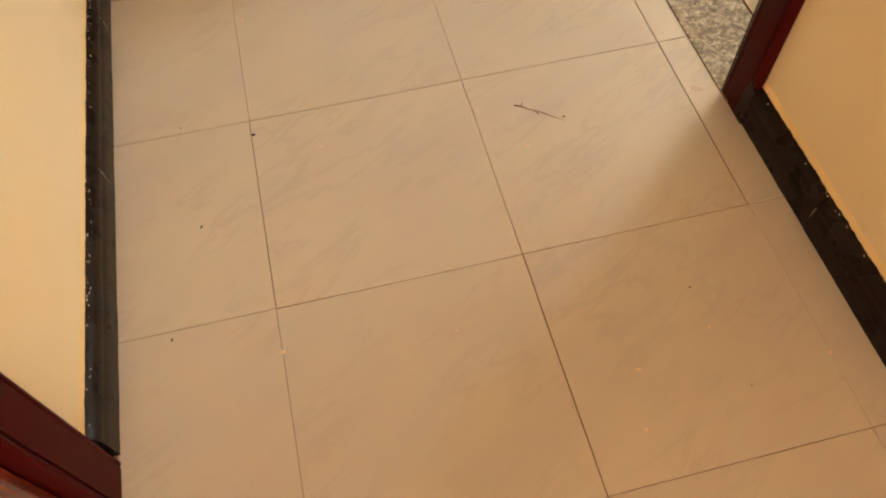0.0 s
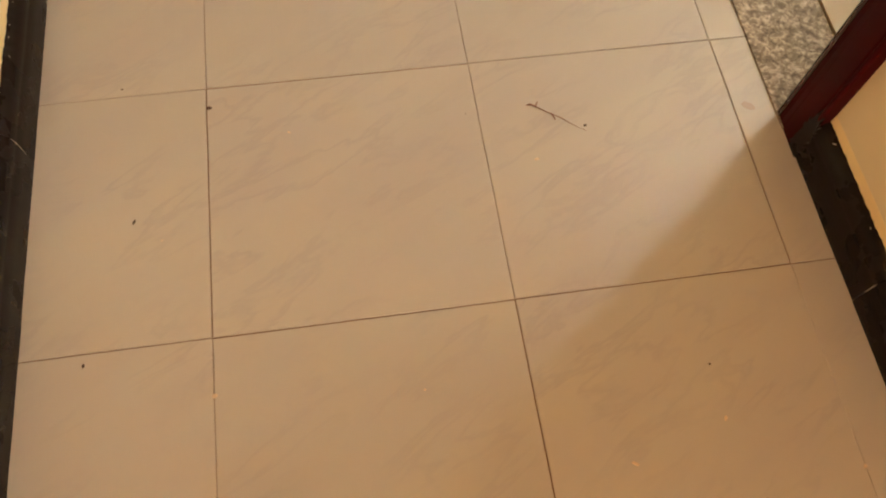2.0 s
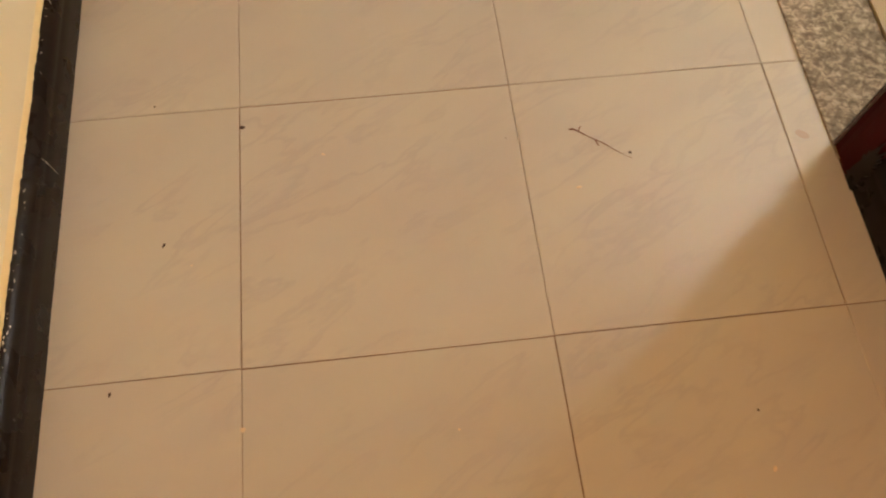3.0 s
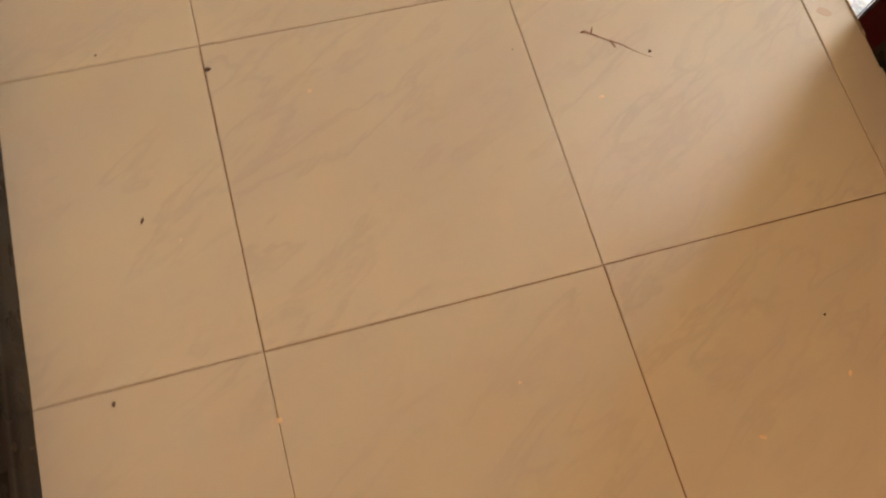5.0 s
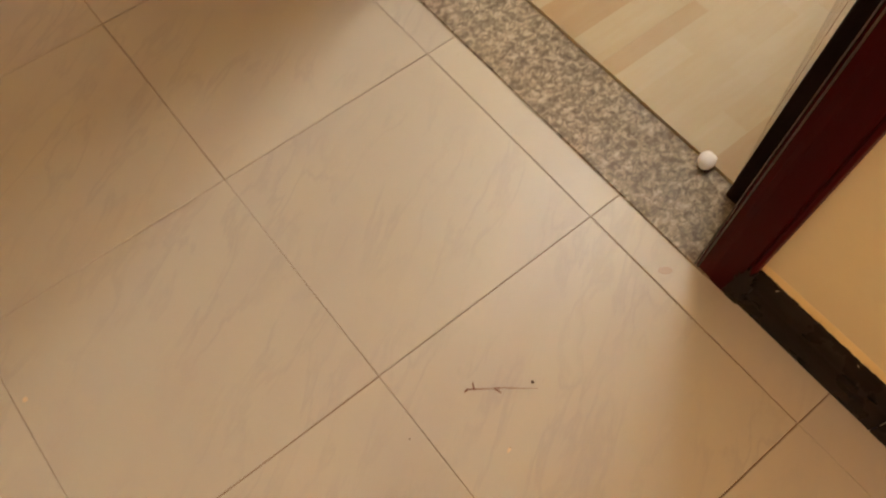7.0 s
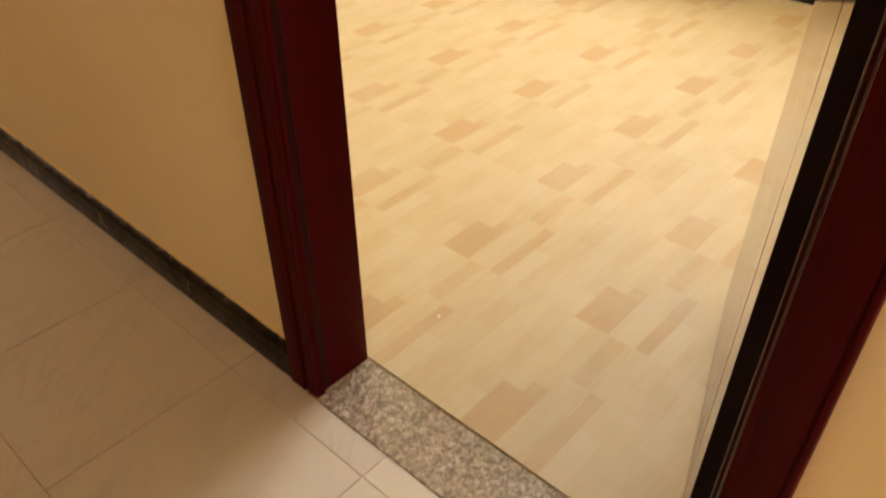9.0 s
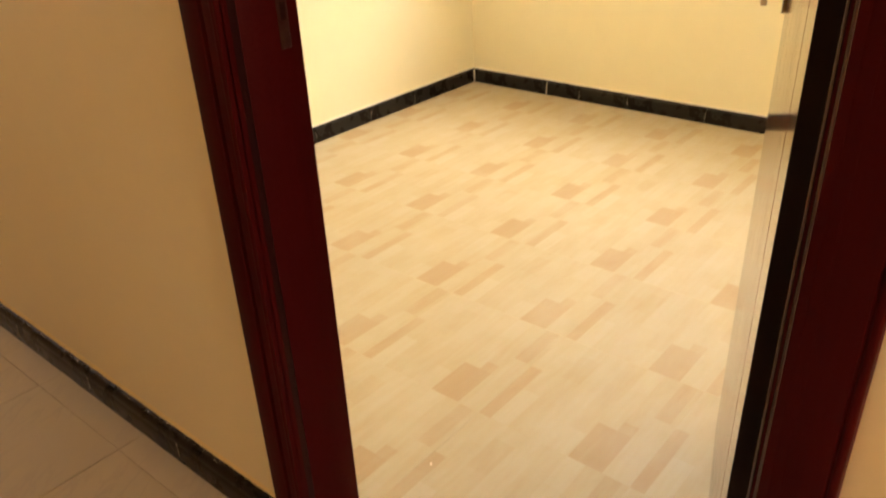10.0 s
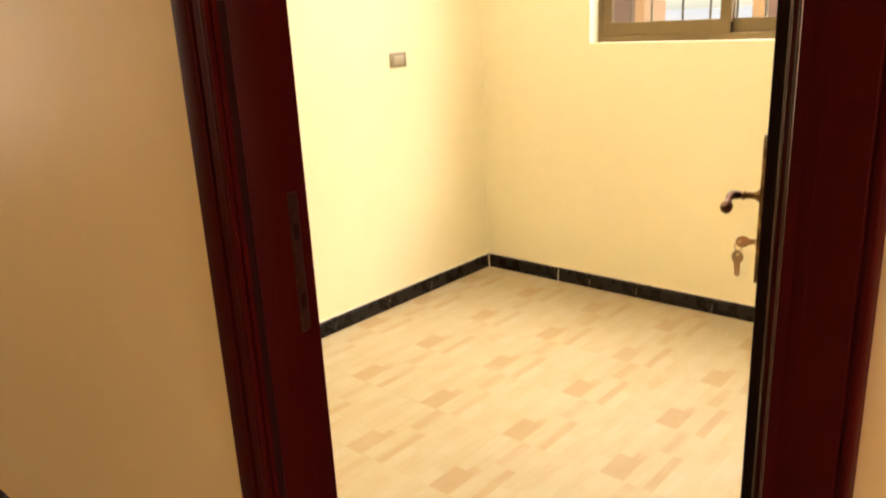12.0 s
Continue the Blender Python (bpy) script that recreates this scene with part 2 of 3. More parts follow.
def extrude_profile(bm, pts, z0, z1, axis="z"):
    """Closed outline pts (a, b) drawn out from z0 to z1 along an axis."""
    def at(a, b, c):
        return (a, b, c) if axis == "z" else (c, a, b) if axis == "x" else (a, c, b)
    lo = [bm.verts.new(at(a, b, z0)) for a, b in pts]
    hi = [bm.verts.new(at(a, b, z1)) for a, b in pts]
    n = len(pts)
    for i in range(n):
        bm.faces.new((lo[i], lo[(i + 1) % n], hi[(i + 1) % n], hi[i]))
    bm.faces.new(lo)
    bm.faces.new(hi)


def arc(cx, cy, r, a0, a1, n=5):
    return [(cx + r * math.cos(radians(a0 + (a1 - a0) * i / n)), cy + r * math.sin(radians(a0 + (a1 - a0) * i / n))) for i in range(n + 1)]


def tube(bm, path, radii, seg=14, cap=True):
    """A round rod along a path of points, with a radius at each."""
    rings = []
    P = [Vector(p) for p in path]
    for i, p in enumerate(P):
        d = (P[min(i + 1, len(P) - 1)] - P[max(i - 1, 0)]).normalized()
        q = d.to_track_quat("Z", "Y")
        rings.append([bm.verts.new(p + q @ Vector((radii[i] * math.cos(2 * math.pi * k / seg), radii[i] * math.sin(2 * math.pi * k / seg), 0))) for k in range(seg)])
    for a, b in zip(rings, rings[1:]):
        for k in range(seg):
            bm.faces.new((a[k], a[(k + 1) % seg], b[(k + 1) % seg], b[k]))
    if cap:
        bm.faces.new(rings[0])
        bm.faces.new(rings[-1])


def structure(name, boxes, material, label="", category=""):
    bm = bmesh.new()
    for b in boxes:
        box(bm, *b)
    return tagged(part(name, bm, material), label, category, kind="structure")


# ---- walls, ceiling, floor beds ----
BED = -0.0020
structure("floor_hall", [(HX0 - 0.15, HX1, HY0, HY1, -0.12, BED)], M_GROUT,
          "hall floor of veined beige ceramic tiles with thin brown joints", "floor")
structure("floor_room", [(RX0 + 0.0205, RX1 + 0.2, RY0, RY1 + 0.15, -0.12, 0.003)], M_GROUT2,
          "room floor of ceramic tiles printed like pale parquet", "floor")
OY0, OY1 = DY0 - 0.028, DY1 + 0.028          # rough opening
structure("wall_between", [(HX1, RX0, HY0, OY0, -0.12, TOP), (HX1, RX0, OY1, HY1, -0.12, TOP), (HX1, RX0, OY0, OY1, DTOP + 0.028, TOP)],
          M_WALL, "cream yellow painted wall with a doorway between hall and room", "wall")
LD0, LD1 = -0.66, 0.135                      # doorway in the hall's other wall
structure("wall_hall", [(HX0 - 0.15, HX0, HY0, LD0 - 0.03, BED, TOP), (HX0 - 0.15, HX0, LD1 + 0.03, HY1, BED, TOP),
                        (HX0 - 0.15, HX0, LD0 - 0.03, LD1 + 0.03, DTOP + 0.03, TOP)], M_WALL,
          "cream yellow painted hall wall with a black skirting", "wall")
# the opening here is assumed, it only gives the end fill light a place
structure("wall_hall_end", [(HX0 - 0.15, 0.32, HY1, HY1 + 0.15, -0.12, TOP), (1.10, HX1 + 0.1, HY1, HY1 + 0.15, -0.12, TOP),
                            (0.32, 1.10, HY1, HY1 + 0.15, -0.12, 0.9), (0.32, 1.10, HY1, HY1 + 0.15, 2.1, TOP)], M_WALL,
          "cream yellow painted wall at the hall's unseen end, with an opening added for the fill light", "wall")
# unseen wall; its opening is added to hold the warm fill light
structure("wall_hall_back", [(HX0 - 0.15, 0.32, HY0 - 0.15, HY0, -0.12, TOP), (1.10, RX0, HY0 - 0.15, HY0, -0.12, TOP),
                             (0.32, 1.10, HY0 - 0.15, HY0, -0.12, 0.9), (0.32, 1.10, HY0 - 0.15, HY0, 2.1, TOP)], M_WALL,
          "cream yellow painted hall wall, unseen, with an opening added for the warm fill light", "wall")
structure("wall_room_side", [(RX0, RX1 + 0.2, RY1, RY1 + 0.15, -0.12, TOP)], M_WALL, "cream yellow painted room wall lit from the window", "wall")
structure("wall_room_near", [(RX0, RX1 + 0.2, RY0 - 0.15, RY0, -0.12, TOP)], M_WALL, "cream yellow painted room wall behind the open door", "wall")
WY0, WY1, WZ0, WZ1 = 1.18, 2.490, 1.288, 3.30
structure("wall_window", [(RX1, RX1 + 0.2, RY0, WY0, -0.12, TOP), (RX1, RX1 + 0.2, WY1, RY1, -0.12, TOP),
                          (RX1, RX1 + 0.2, WY0, WY1, -0.12, WZ0), (RX1, RX1 + 0.2, WY0, WY1, WZ1, TOP)], M_WALL,
          "cream yellow painted wall with a deep window opening", "wall")
structure("ceiling", [(HX0 - 0.15, RX1 + 0.2, HY0 - 0.15, HY1 + 0.15, TOP, TOP + 0.15)], M_CEIL, "plain off-white ceiling", "ceiling")

# white-painted lining of the window opening
bm = bmesh.new()
box(bm, RX1 + 0.001, RX1 + 0.085, WY1 - 0.003, WY1 - 0.0005, WZ0 + 0.001, WZ1 - 0.001)
lining = tagged(part("trim", bm, mat("chalky_white_reveal", (0.82, 0.76, 0.62), 0.6)), "pale painted side of the window opening", "trim", kind="structure")

# ---- skirtings: black painted tile strips ----
def skirting_piece(name, parent, length, m, seed, top=SK, rag=1.0, gap=0.0008):
    """A strip of black skirting along +x from the piece's start, standing out along +y."""
    rnd = random.Random(seed)
    bm = bmesh.new()
    n = max(2, int(length / (0.004 if rag > 1 else 0.012)))
    rows = []
    ph = rnd.random() * 10
    for i in range(n + 1):
        x = gap + (length - 2 * gap) * i / n
        w = noise.noise(Vector((x * 22 + ph, seed, 0))) * 0.0014 * rag + noise.noise(Vector((x * 95 + ph, seed, 3))) * 0.0011 * rag
        if rag > 1:
            w += noise.noise(Vector((x * 230 + ph, seed, 5))) * 0.0016
        b = noise.noise(Vector((x * 12 + ph, seed, 7))) * 0.0008
        prof = ((0.0, 0.0), (0.0185 + b, 0.0), (0.0180 + b, 0.030), (0.0172 + b, top - 0.031), (0.0160 + b, top - 0.028), (0.0168 + b, top - 0.024), (0.0138, top - 0.012), (0.0085, top - 0.004 + w * 0.3), (0.0008, top + w), (0.0, top + w))
        rows.append([bm.verts.new((x, a, z)) for a, z in prof])
    for p, q in zip(rows, rows[1:]):
        for j in range(len(p) - 1):
            bm.faces.new((p[j], p[j + 1], q[j + 1], q[j]))
    bm.faces.new(rows[0])
    bm.faces.new(rows[-1])
    return part(name, bm, M_BLACK, parent, smooth=True, m=m)


def run_of_skirting(name, label, x, y, angle, cuts, top=SK, rag=1.0, bright=()):
    """Skirting from (x, y) in the direction angle, cut at these lengths; it stands out to the left of its run."""
    base = tagged(empty(name, label, "skirting"), kind="structure")
    tone = random.Random(hash_of(name))
    joints = bmesh.new()
    for i, (a, b) in enumerate(zip(cuts, cuts[1:])):
        m = Matrix.Translation((x, y, 0)) @ Matrix.Rotation(radians(angle), 4, "Z") @ Matrix.Translation((a, 0, 0))
        skirting_piece("skirting_tile", base, b - a, m, tone.randrange(999), top, rag)
        if i:
            wide = 0.0026 if i in bright else 0.00035 if rag > 1 else 0.00025
            lean = 0.0 if i in bright else tone.choice((-1, 1)) * tone.uniform(0.004, 0.009)
            reach = 0.0186 if i in bright else 0.0182
            vs = []
            for aa, z in ((0.0, 0.002), (reach, 0.002), (reach, 0.030), (reach - 0.0014, top - 0.027), (reach - 0.0042, top - 0.013), (0.0, top - 0.012)):
                mid = a + lean * (z / top - 0.5)
                vs.append([joints.verts.new((mid + d, aa, z)) for d in (-wide, wide)])
            for j in range(6):
                p, q = vs[j], vs[(j + 1) % 6]
                joints.faces.new((p[0], p[1], q[1], q[0]))
            joints.faces.new([v[0] for v in vs])
            joints.faces.new([v[1] for v in vs])
    # flecks of plaster along the ragged top edge
    chips = bmesh.new()
    for _ in range(int(cuts[-1] * (95 if rag > 1 else 60))):
        s = tone.uniform(0.02, cuts[-1] - 0.02)
        if noise.noise(Vector((s * 4, tone.randrange(3), 1))) < -0.05:
            continue
        r = tone.uniform(0.0004, 0.0019)
        z = top + tone.uniform(-0.005, 0.0005)
        yy = 0.0035 + (top - z) * 0.9
        vs = [chips.verts.new((s + tone.uniform(-r, r) * 1.6, yy + dy, z + dz * r)) for dy, dz in ((0.0, -1), (0.0016, 0.2), (0.0, 1))]
        vs.append(chips.verts.new((s + r * 2.0, yy + 0.0005, z)))
        for f in ((0, 1, 3), (1, 2, 3), (0, 2, 1), (0, 3, 2)):
            chips.faces.new([vs[q] for q in f])
    m = Matrix.Translation((x, y, 0)) @ Matrix.Rotation(radians(angle), 4, "Z")
    if len(cuts) > 2:
        part("skirting_joint", joints, M_CHIP, base, m=m)
    else:
        joints.free()
    tagged(part("plaster_fleck", chips, M_CHIP, base, m=m), kind="stuff")
    if rag <= 1:
        # thin line of pale filler along the top
        line = bmesh.new()
        rows = []
        n = int(cuts[-1] / 0.015)
        for i in range(n + 1):
            q = 0.0022 + 0.0018 * noise.noise(Vector((i * 0.31, hash_of(name), 2)))
            rows.append([line.verts.new((cuts[-1] * i / n, a, z)) for a, z in ((0.0, top - 0.002), (0.004 + q, top - 0.0025), (0.003 + q, top - 0.0005 + q * 0.5), (0.0, top + q))])
        for p, q in zip(rows, rows[1:]):
            for j in range(4):
                line.faces.new((p[j], p[(j + 1) % 4], q[(j + 1) % 4], q[j]))
        line.faces.new(rows[0])
        line.faces.new(rows[-1])
        part("filler_line", line, M_CHIP, base, "thin uneven line of pale filler", smooth=True, m=m)
    if rag > 1:
        # band of fresher wall paint cut in above the skirting
        band = bmesh.new()
        n = int(cuts[-1] / 0.02)
        rows = []
        for i in range(n + 1):
            s = cuts[-1] * i / n
            up = top + 0.016 + 0.003 * noise.noise(Vector((s * 7, 3, 1))) + 0.001 * noise.noise(Vector((s * 60, 3, 1)))
            rows.append([band.verts.new((s, a, z)) for a, z in ((0.0, top - 0.010), (0.0009, top - 0.010), (0.0009, up - 0.0015), (0.0, up))])
        for p, q in zip(rows, rows[1:]):
            for j in range(4):
                band.faces.new((p[j], p[(j + 1) % 4], q[(j + 1) % 4], q[j]))
        band.faces.new(rows[0])
        band.faces.new(rows[-1])
        part("paint_band", band, M_BAND, base, "fresher yellow paint band above the skirting", smooth=True, m=m)
    return base


def hash_of(s):
    return sum(ord(c) * (i + 3) for i, c in enumerate(s))


HALL_SK = "rough black painted skirting along the hall wall, plaster flecks on its top edge"
ROOM_SK = "black tile skirting with pale joints round the room"
# hall wall opposite the room (starts after the door casing), runs to lower y so that it stands out into the hall
run_of_skirting("baseboard_hall", HALL_SK, HX0, HY1 - 0.001, -90, [0, 0.58, 1.38, 2.18, 2.93, 3.31, 3.70, HY1 - 0.222], 0.079, 2.0)
run_of_skirting("baseboard_doorway", HALL_SK, HX1, DY1 + 0.086, 90, [0, 0.36, 0.76, 1.16, 1.56, 1.96, HY1 - DY1 - 0.087], 0.079, 2.0)
run_of_skirting("baseboard_doorway_near", HALL_SK, HX1, HY0 + 0.001, 90, [0, 0.52, 0.93, 1.33, 1.73, 2.13, 2.534, DY0 - 0.064 - HY0], 0.079, 2.0)
run_of_skirting("baseboard_window_wall", ROOM_SK, RX1, RY0 + 0.001, 90, [0, 0.15, 0.55, 0.95, 1.34, 1.74, 2.015, 2.215, RY1 - RY0 - 0.02], bright=(7,))
run_of_skirting("baseboard_room_side", ROOM_SK, RX1 - 0.001, RY1, 180, [0, 0.532, 0.857, 1.224, 1.62, 2.02, 2.42, RX1 - RX0 - 0.02])
run_of_skirting("baseboard_room_near", ROOM_SK, RX0 + 0.001, RY0, 0, [0, 0.39, 0.79, 1.18, 1.58, 1.98, 2.38, RX1 - RX0 - 0.02])

bm = bmesh.new()
box(bm, RX1 - 0.0215, RX1 - 0.0165, RY1 - 0.0215, RY1 - 0.0165, 0.009, 0.078)
bevelled(bm, 0.001, 1)
reparent(part("corner_filler", bm, M_CHIP, label="pale filler in the corner joint"), bpy.data.objects["baseboard_window_wall"])

# ---- threshold ----
bm = bmesh.new()
box(bm, 1.2625, 1.4085, OY0 + 0.001, OY1 - 0.001, -0.03, 0.0035)
bevelled(bm, 0.0012, 2)
tagged(part("threshold", bm, M_STONE), "polished speckled grey granite threshold under the doorway", "threshold", kind="structure")

# ---- the door between hall and room ----
CX = 1.264                    # hall face of the casing
door = tagged(empty("door_1", "dark mahogany door standing open into the room", "door", Matrix.Translation((1.35, 1.02, 0))), kind="structure")


def casing_profile(w):
    """Outline of a casing in (out of the wall, along the wall), from the opening's edge outwards."""
    if w < 0.060:      # flat board
        return [(0.0, 0.0), (0.0165, 0.0), (0.0185, 0.0008), (0.0190, 0.0024), (0.0190, w - 0.0115), (0.0170, w - 0.0100), (0.0170, w - 0.0085), (0.0186, w - 0.0070), (0.0188, w - 0.005),
                (0.0183, w - 0.0022), (0.0165, w - 0.0006), (0.014, w), (0.0, w)]
    if w > 0.081:      # roll moulding at the opening, then a hollow
        return ([(0.0, 0.0)] + arc(0.0105, 0.0085, 0.0085, -90, 90, 8) + [(0.0095, 0.0215), (0.0085, 0.0270), (0.0100, 0.0340), (0.0185, 0.0385), (0.0190, 0.0400), (0.0190, w - 0.005),
                (0.0183, w - 0.0022), (0.0165, w - 0.0006), (0.014, w), (0.0, w)])
    return ([(0.0, 0.0)] + arc(0.0165, 0.0055, 0.0050, -60, 100, 6) + [(0.0150, 0.0125), (0.0185, 0.0150)] + [(0.0190, 0.0175), (0.0190, w - 0.0115), (0.0170, w - 0.0100), (0.0170, w - 0.0085), (0.0186, w - 0.0070), (0.0188, w - 0.005), (0.0183, w - 0.0022), (0.0165, w - 0.0006), (0.014, w), (0.0, w)])


def casing(name, side, wall_x, out, w, parent, y_edge):
    bm = bmesh.new()
    pts = [(wall_x + out * a, y_edge + side * b) for a, b in casing_profile(w)]
    extrude_profile(bm, pts, 0.0035 if out > 0 else 0.0, DTOP + w)
    return part(name, bm, M_WOOD, parent, smooth=True, m=None)


def head_casing(name, wall_x, out, w, parent, y0, y1):
    bm = bmesh.new()
    pts = [(wall_x + out * a, DTOP + b) for a, b in casing_profile(w)]
    extrude_profile(bm, pts, y0, y1, axis="y")
    return part(name, bm, M_WOOD, parent, smooth=True)


frame_obs = [
    casing("casing", -1, HX1, -1.1, 0.057, None, DY0 - 0.013),
    casing("casing", 1, HX1, -1.1, 0.083, None, DY1),
    head_casing("casing_head", HX1, -1.1, 0.080, None, DY0, DY1),
    casing("casing", -1, RX0, 1, 0.070, None, DY0 - 0.02),
    casing("casing", 1, RX0, 1, 0.080, None, DY1 + 0.02),
    head_casing("casing_head", RX0, 1, 0.080, None, DY0 - 0.02, DY1 + 0.02),
]
# linings with a stop and a rebate, seen as two bands with a groove between
def jamb_lining(side, y):
    bm = bmesh.new()
    o = -side * -1
    p = [(CX + 0.001, y), (CX + 0.0, y + o * 0.026), (1.4085, y + o * 0.026), (1.4085, y + o * 0.0075), (1.4065, y + o * 0.0055), (1.3060, y + o * 0.0055),
         (1.3000, y + o * 0.0100), (1.2860, y + o * 0.0110), (1.2800, y + o * 0.0080), (1.2760, y), (CX + 0.004, y)]
    extrude_profile(bm, p, 0.0037, DTOP)
    return part("lining", bm, M_WOOD, smooth=True)


frame_obs += [jamb_lining(1, DY1), jamb_lining(-1, DY0)]
bm = bmesh.new()
box(bm, CX + 0.003, 1.4085, DY0, DY1, DTOP, DTOP + 0.026)
frame_obs.append(part("lining_head", bm, M_WOOD))
for ob in frame_obs:
    reparent(ob, door)
# dark strip in place of the shade along the casing's edge
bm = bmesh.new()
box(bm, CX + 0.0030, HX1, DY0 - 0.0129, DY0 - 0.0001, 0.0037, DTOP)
reparent(part("groove_shade", bm, M_RECESS_SHADE, label="dark strip standing for the shade in the hollow beside the casing"), door)
for y, rad in ((DY0 + 0.0018, 0.0013), (DY0 - 0.0042, 0.0019)):      # slender glossy beads down the edge of the casing
    bm = bmesh.new()
    tube(bm, [(CX + 0.0004, y, 0.0038), (CX + 0.0004, y, DTOP - 0.001)], [rad, rad], 12)
    reparent(part("bead", bm, M_BEAD, smooth=True, label="slender glossy bead down the casing"), door)

# added black strip that darkens the hinge gap like deep shade
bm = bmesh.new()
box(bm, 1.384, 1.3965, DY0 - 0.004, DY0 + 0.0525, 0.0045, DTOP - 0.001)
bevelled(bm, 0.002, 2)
reparent(part("hinge_gap_shade", bm, M_SEAL_AND_GAP, label="black strip standing for the shaded gap between the jamb and the open leaf"), door)
# dark inlay that paints the shade of the groove down the lining
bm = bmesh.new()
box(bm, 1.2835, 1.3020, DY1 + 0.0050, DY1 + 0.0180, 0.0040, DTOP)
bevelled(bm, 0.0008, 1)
reparent(part("groove_shade", bm, M_RECESS_SHADE, label="dark inlay standing for the shade in the lining's groove"), door)
# strike plate on the latch side
bm = bmesh.new()
box(bm, 1.3685, 1.3875, DY1 + 0.0040, DY1 + 0.0058, 0.965, 1.197)
bevelled(bm, 0.0008, 1)
strike = reparent(part("strike_plate", bm, M_PLATE, label="stained steel strike plate let into the jamb"), door)
# flat dark blocks drawn for the shade inside the latch holes, nothing is cut
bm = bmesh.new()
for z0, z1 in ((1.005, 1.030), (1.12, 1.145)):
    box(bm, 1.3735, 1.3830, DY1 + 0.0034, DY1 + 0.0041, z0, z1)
reparent(part("latch_hole_shade", bm, M_RECESS_SHADE), door)

# leaf, hinged at the near jamb, swung into the room
HINGE = Vector((1.400, 0.700, 0))
SWING = 18.3
LW, LT = 0.735, 0.040
LM = Matrix.Translation(HINGE) @ Matrix.Rotation(radians(SWING), 4, "Z")
leaf_bm = bmesh.new()
# leaf space: x along the leaf from the hinge, y out of the visible face, z up; the face lies at y = 0
Z0, Z1 = 0.010, DTOP - 0.004
outline = [(0.0, -LT), (0.0, -0.002), (0.002, 0.0)]
for gx, gw, gd in ((0.126, 0.0085, 0.0060), (0.215, 0.0016, 0.0012), (0.252, 0.0026, 0.0020), (0.330, 0.0016, 0.0010), (0.445, 0.0022, 0.0014), (0.560, 0.0016, 0.0010)):
    outline += [(gx, 0.0), (gx + 0.0003, -gd), (gx + gw - 0.0003, -gd), (gx + gw, 0.0)]
outline += [(LW - 0.002, 0.0), (LW, -0.002), (LW, -LT)]
extrude_profile(leaf_bm, outline, Z0, Z1)
leaf = reparent(part("door_leaf", leaf_bm, M_LEAF, m=LM, label="glossy mahogany door leaf with fine upright grooves"), door)


def on_leaf(name, bm, material, label="", smooth=True):
    ob = part(name, bm, material, smooth=smooth, m=LM)
    ob.parent = leaf
    ob.matrix_parent_inverse = LM.inverted()
    ob.matrix_basis = LM
    return tagged(ob, label) if label else ob


PXC = LW - 0.048            # backset line of the lock
ZH = 1.108
bm = bmesh.new()            # long plate with pointed, rounded ends
outline = []
for s, z in ((1, 1.190), (-1, 0.972)):
    outline += [(PXC + s * 0.0 + 0.021 * math.cos(radians(a)) * s, z + s * 0.030 * abs(math.sin(radians(a))) ** 0.8) for a in range(0, 181, 20)]
top = [bm.verts.new((a, 0.0075, b)) for a, b in outline]
mid = [bm.verts.new((PXC + (a - PXC) * 1.12, 0.005, b)) for a, b in outline]
low = [bm.verts.new((PXC + (a - PXC) * 1.12, 0.0003, b)) for a, b in outline]
n = len(outline)
for i in range(n):
    bm.faces.new((top[i], top[(i + 1) % n], mid[(i + 1) % n], mid[i]))
    bm.faces.new((mid[i], mid[(i + 1) % n], low[(i + 1) % n], low[i]))
bm.faces.new(top)
bm.faces.new(low)
on_leaf("handle_plate", bm, M_BRONZE, "long antique bronze handle plate")
bm = bmesh.new()            # turned neck
tube(bm, [(PXC, y, ZH) for y in (0.004, 0.008, 0.012, 0.016, 0.030, 0.033, 0.036, 0.039)],
     [0.0125, 0.0125, 0.0095, 0.0068, 0.0062, 0.0085, 0.0085, 0.0065], 18)
on_leaf("handle_neck", bm, M_BRONZE, "turned bronze handle neck")
bm = bmesh.new()            # lever bending towards the hinge, its end dropping
tube(bm, [(PXC + 0.004, 0.038, ZH), (PXC + 0.001, 0.046, ZH), (PXC - 0.006, 0.053, ZH + 0.001), (PXC - 0.018, 0.057, ZH), (PXC - 0.030, 0.059, ZH - 0.003),
          (PXC - 0.038, 0.060, ZH - 0.0065), (PXC - 0.043, 0.060, ZH - 0.009), (PXC - 0.050, 0.061, ZH - 0.012), (PXC - 0.056, 0.061, ZH - 0.015), (PXC - 0.0585, 0.061, ZH - 0.016)],
     [0.0065, 0.0082, 0.0082, 0.0068, 0.0056, 0.0066, 0.0098, 0.0110, 0.0088, 0.004], 18)
on_leaf("handle_lever", bm, M_KNOB, "dark aged bronze lever with a rounded end")
# key in the lock, with a second key hanging on a ring
KZ = 1.020
bm = bmesh.new()
tube(bm, [(PXC, 0.004, KZ), (PXC, 0.0105, KZ)], [0.0085, 0.008], 18)
on_leaf("lock_cylinder", bm, M_KEY, "small round lock cylinder")


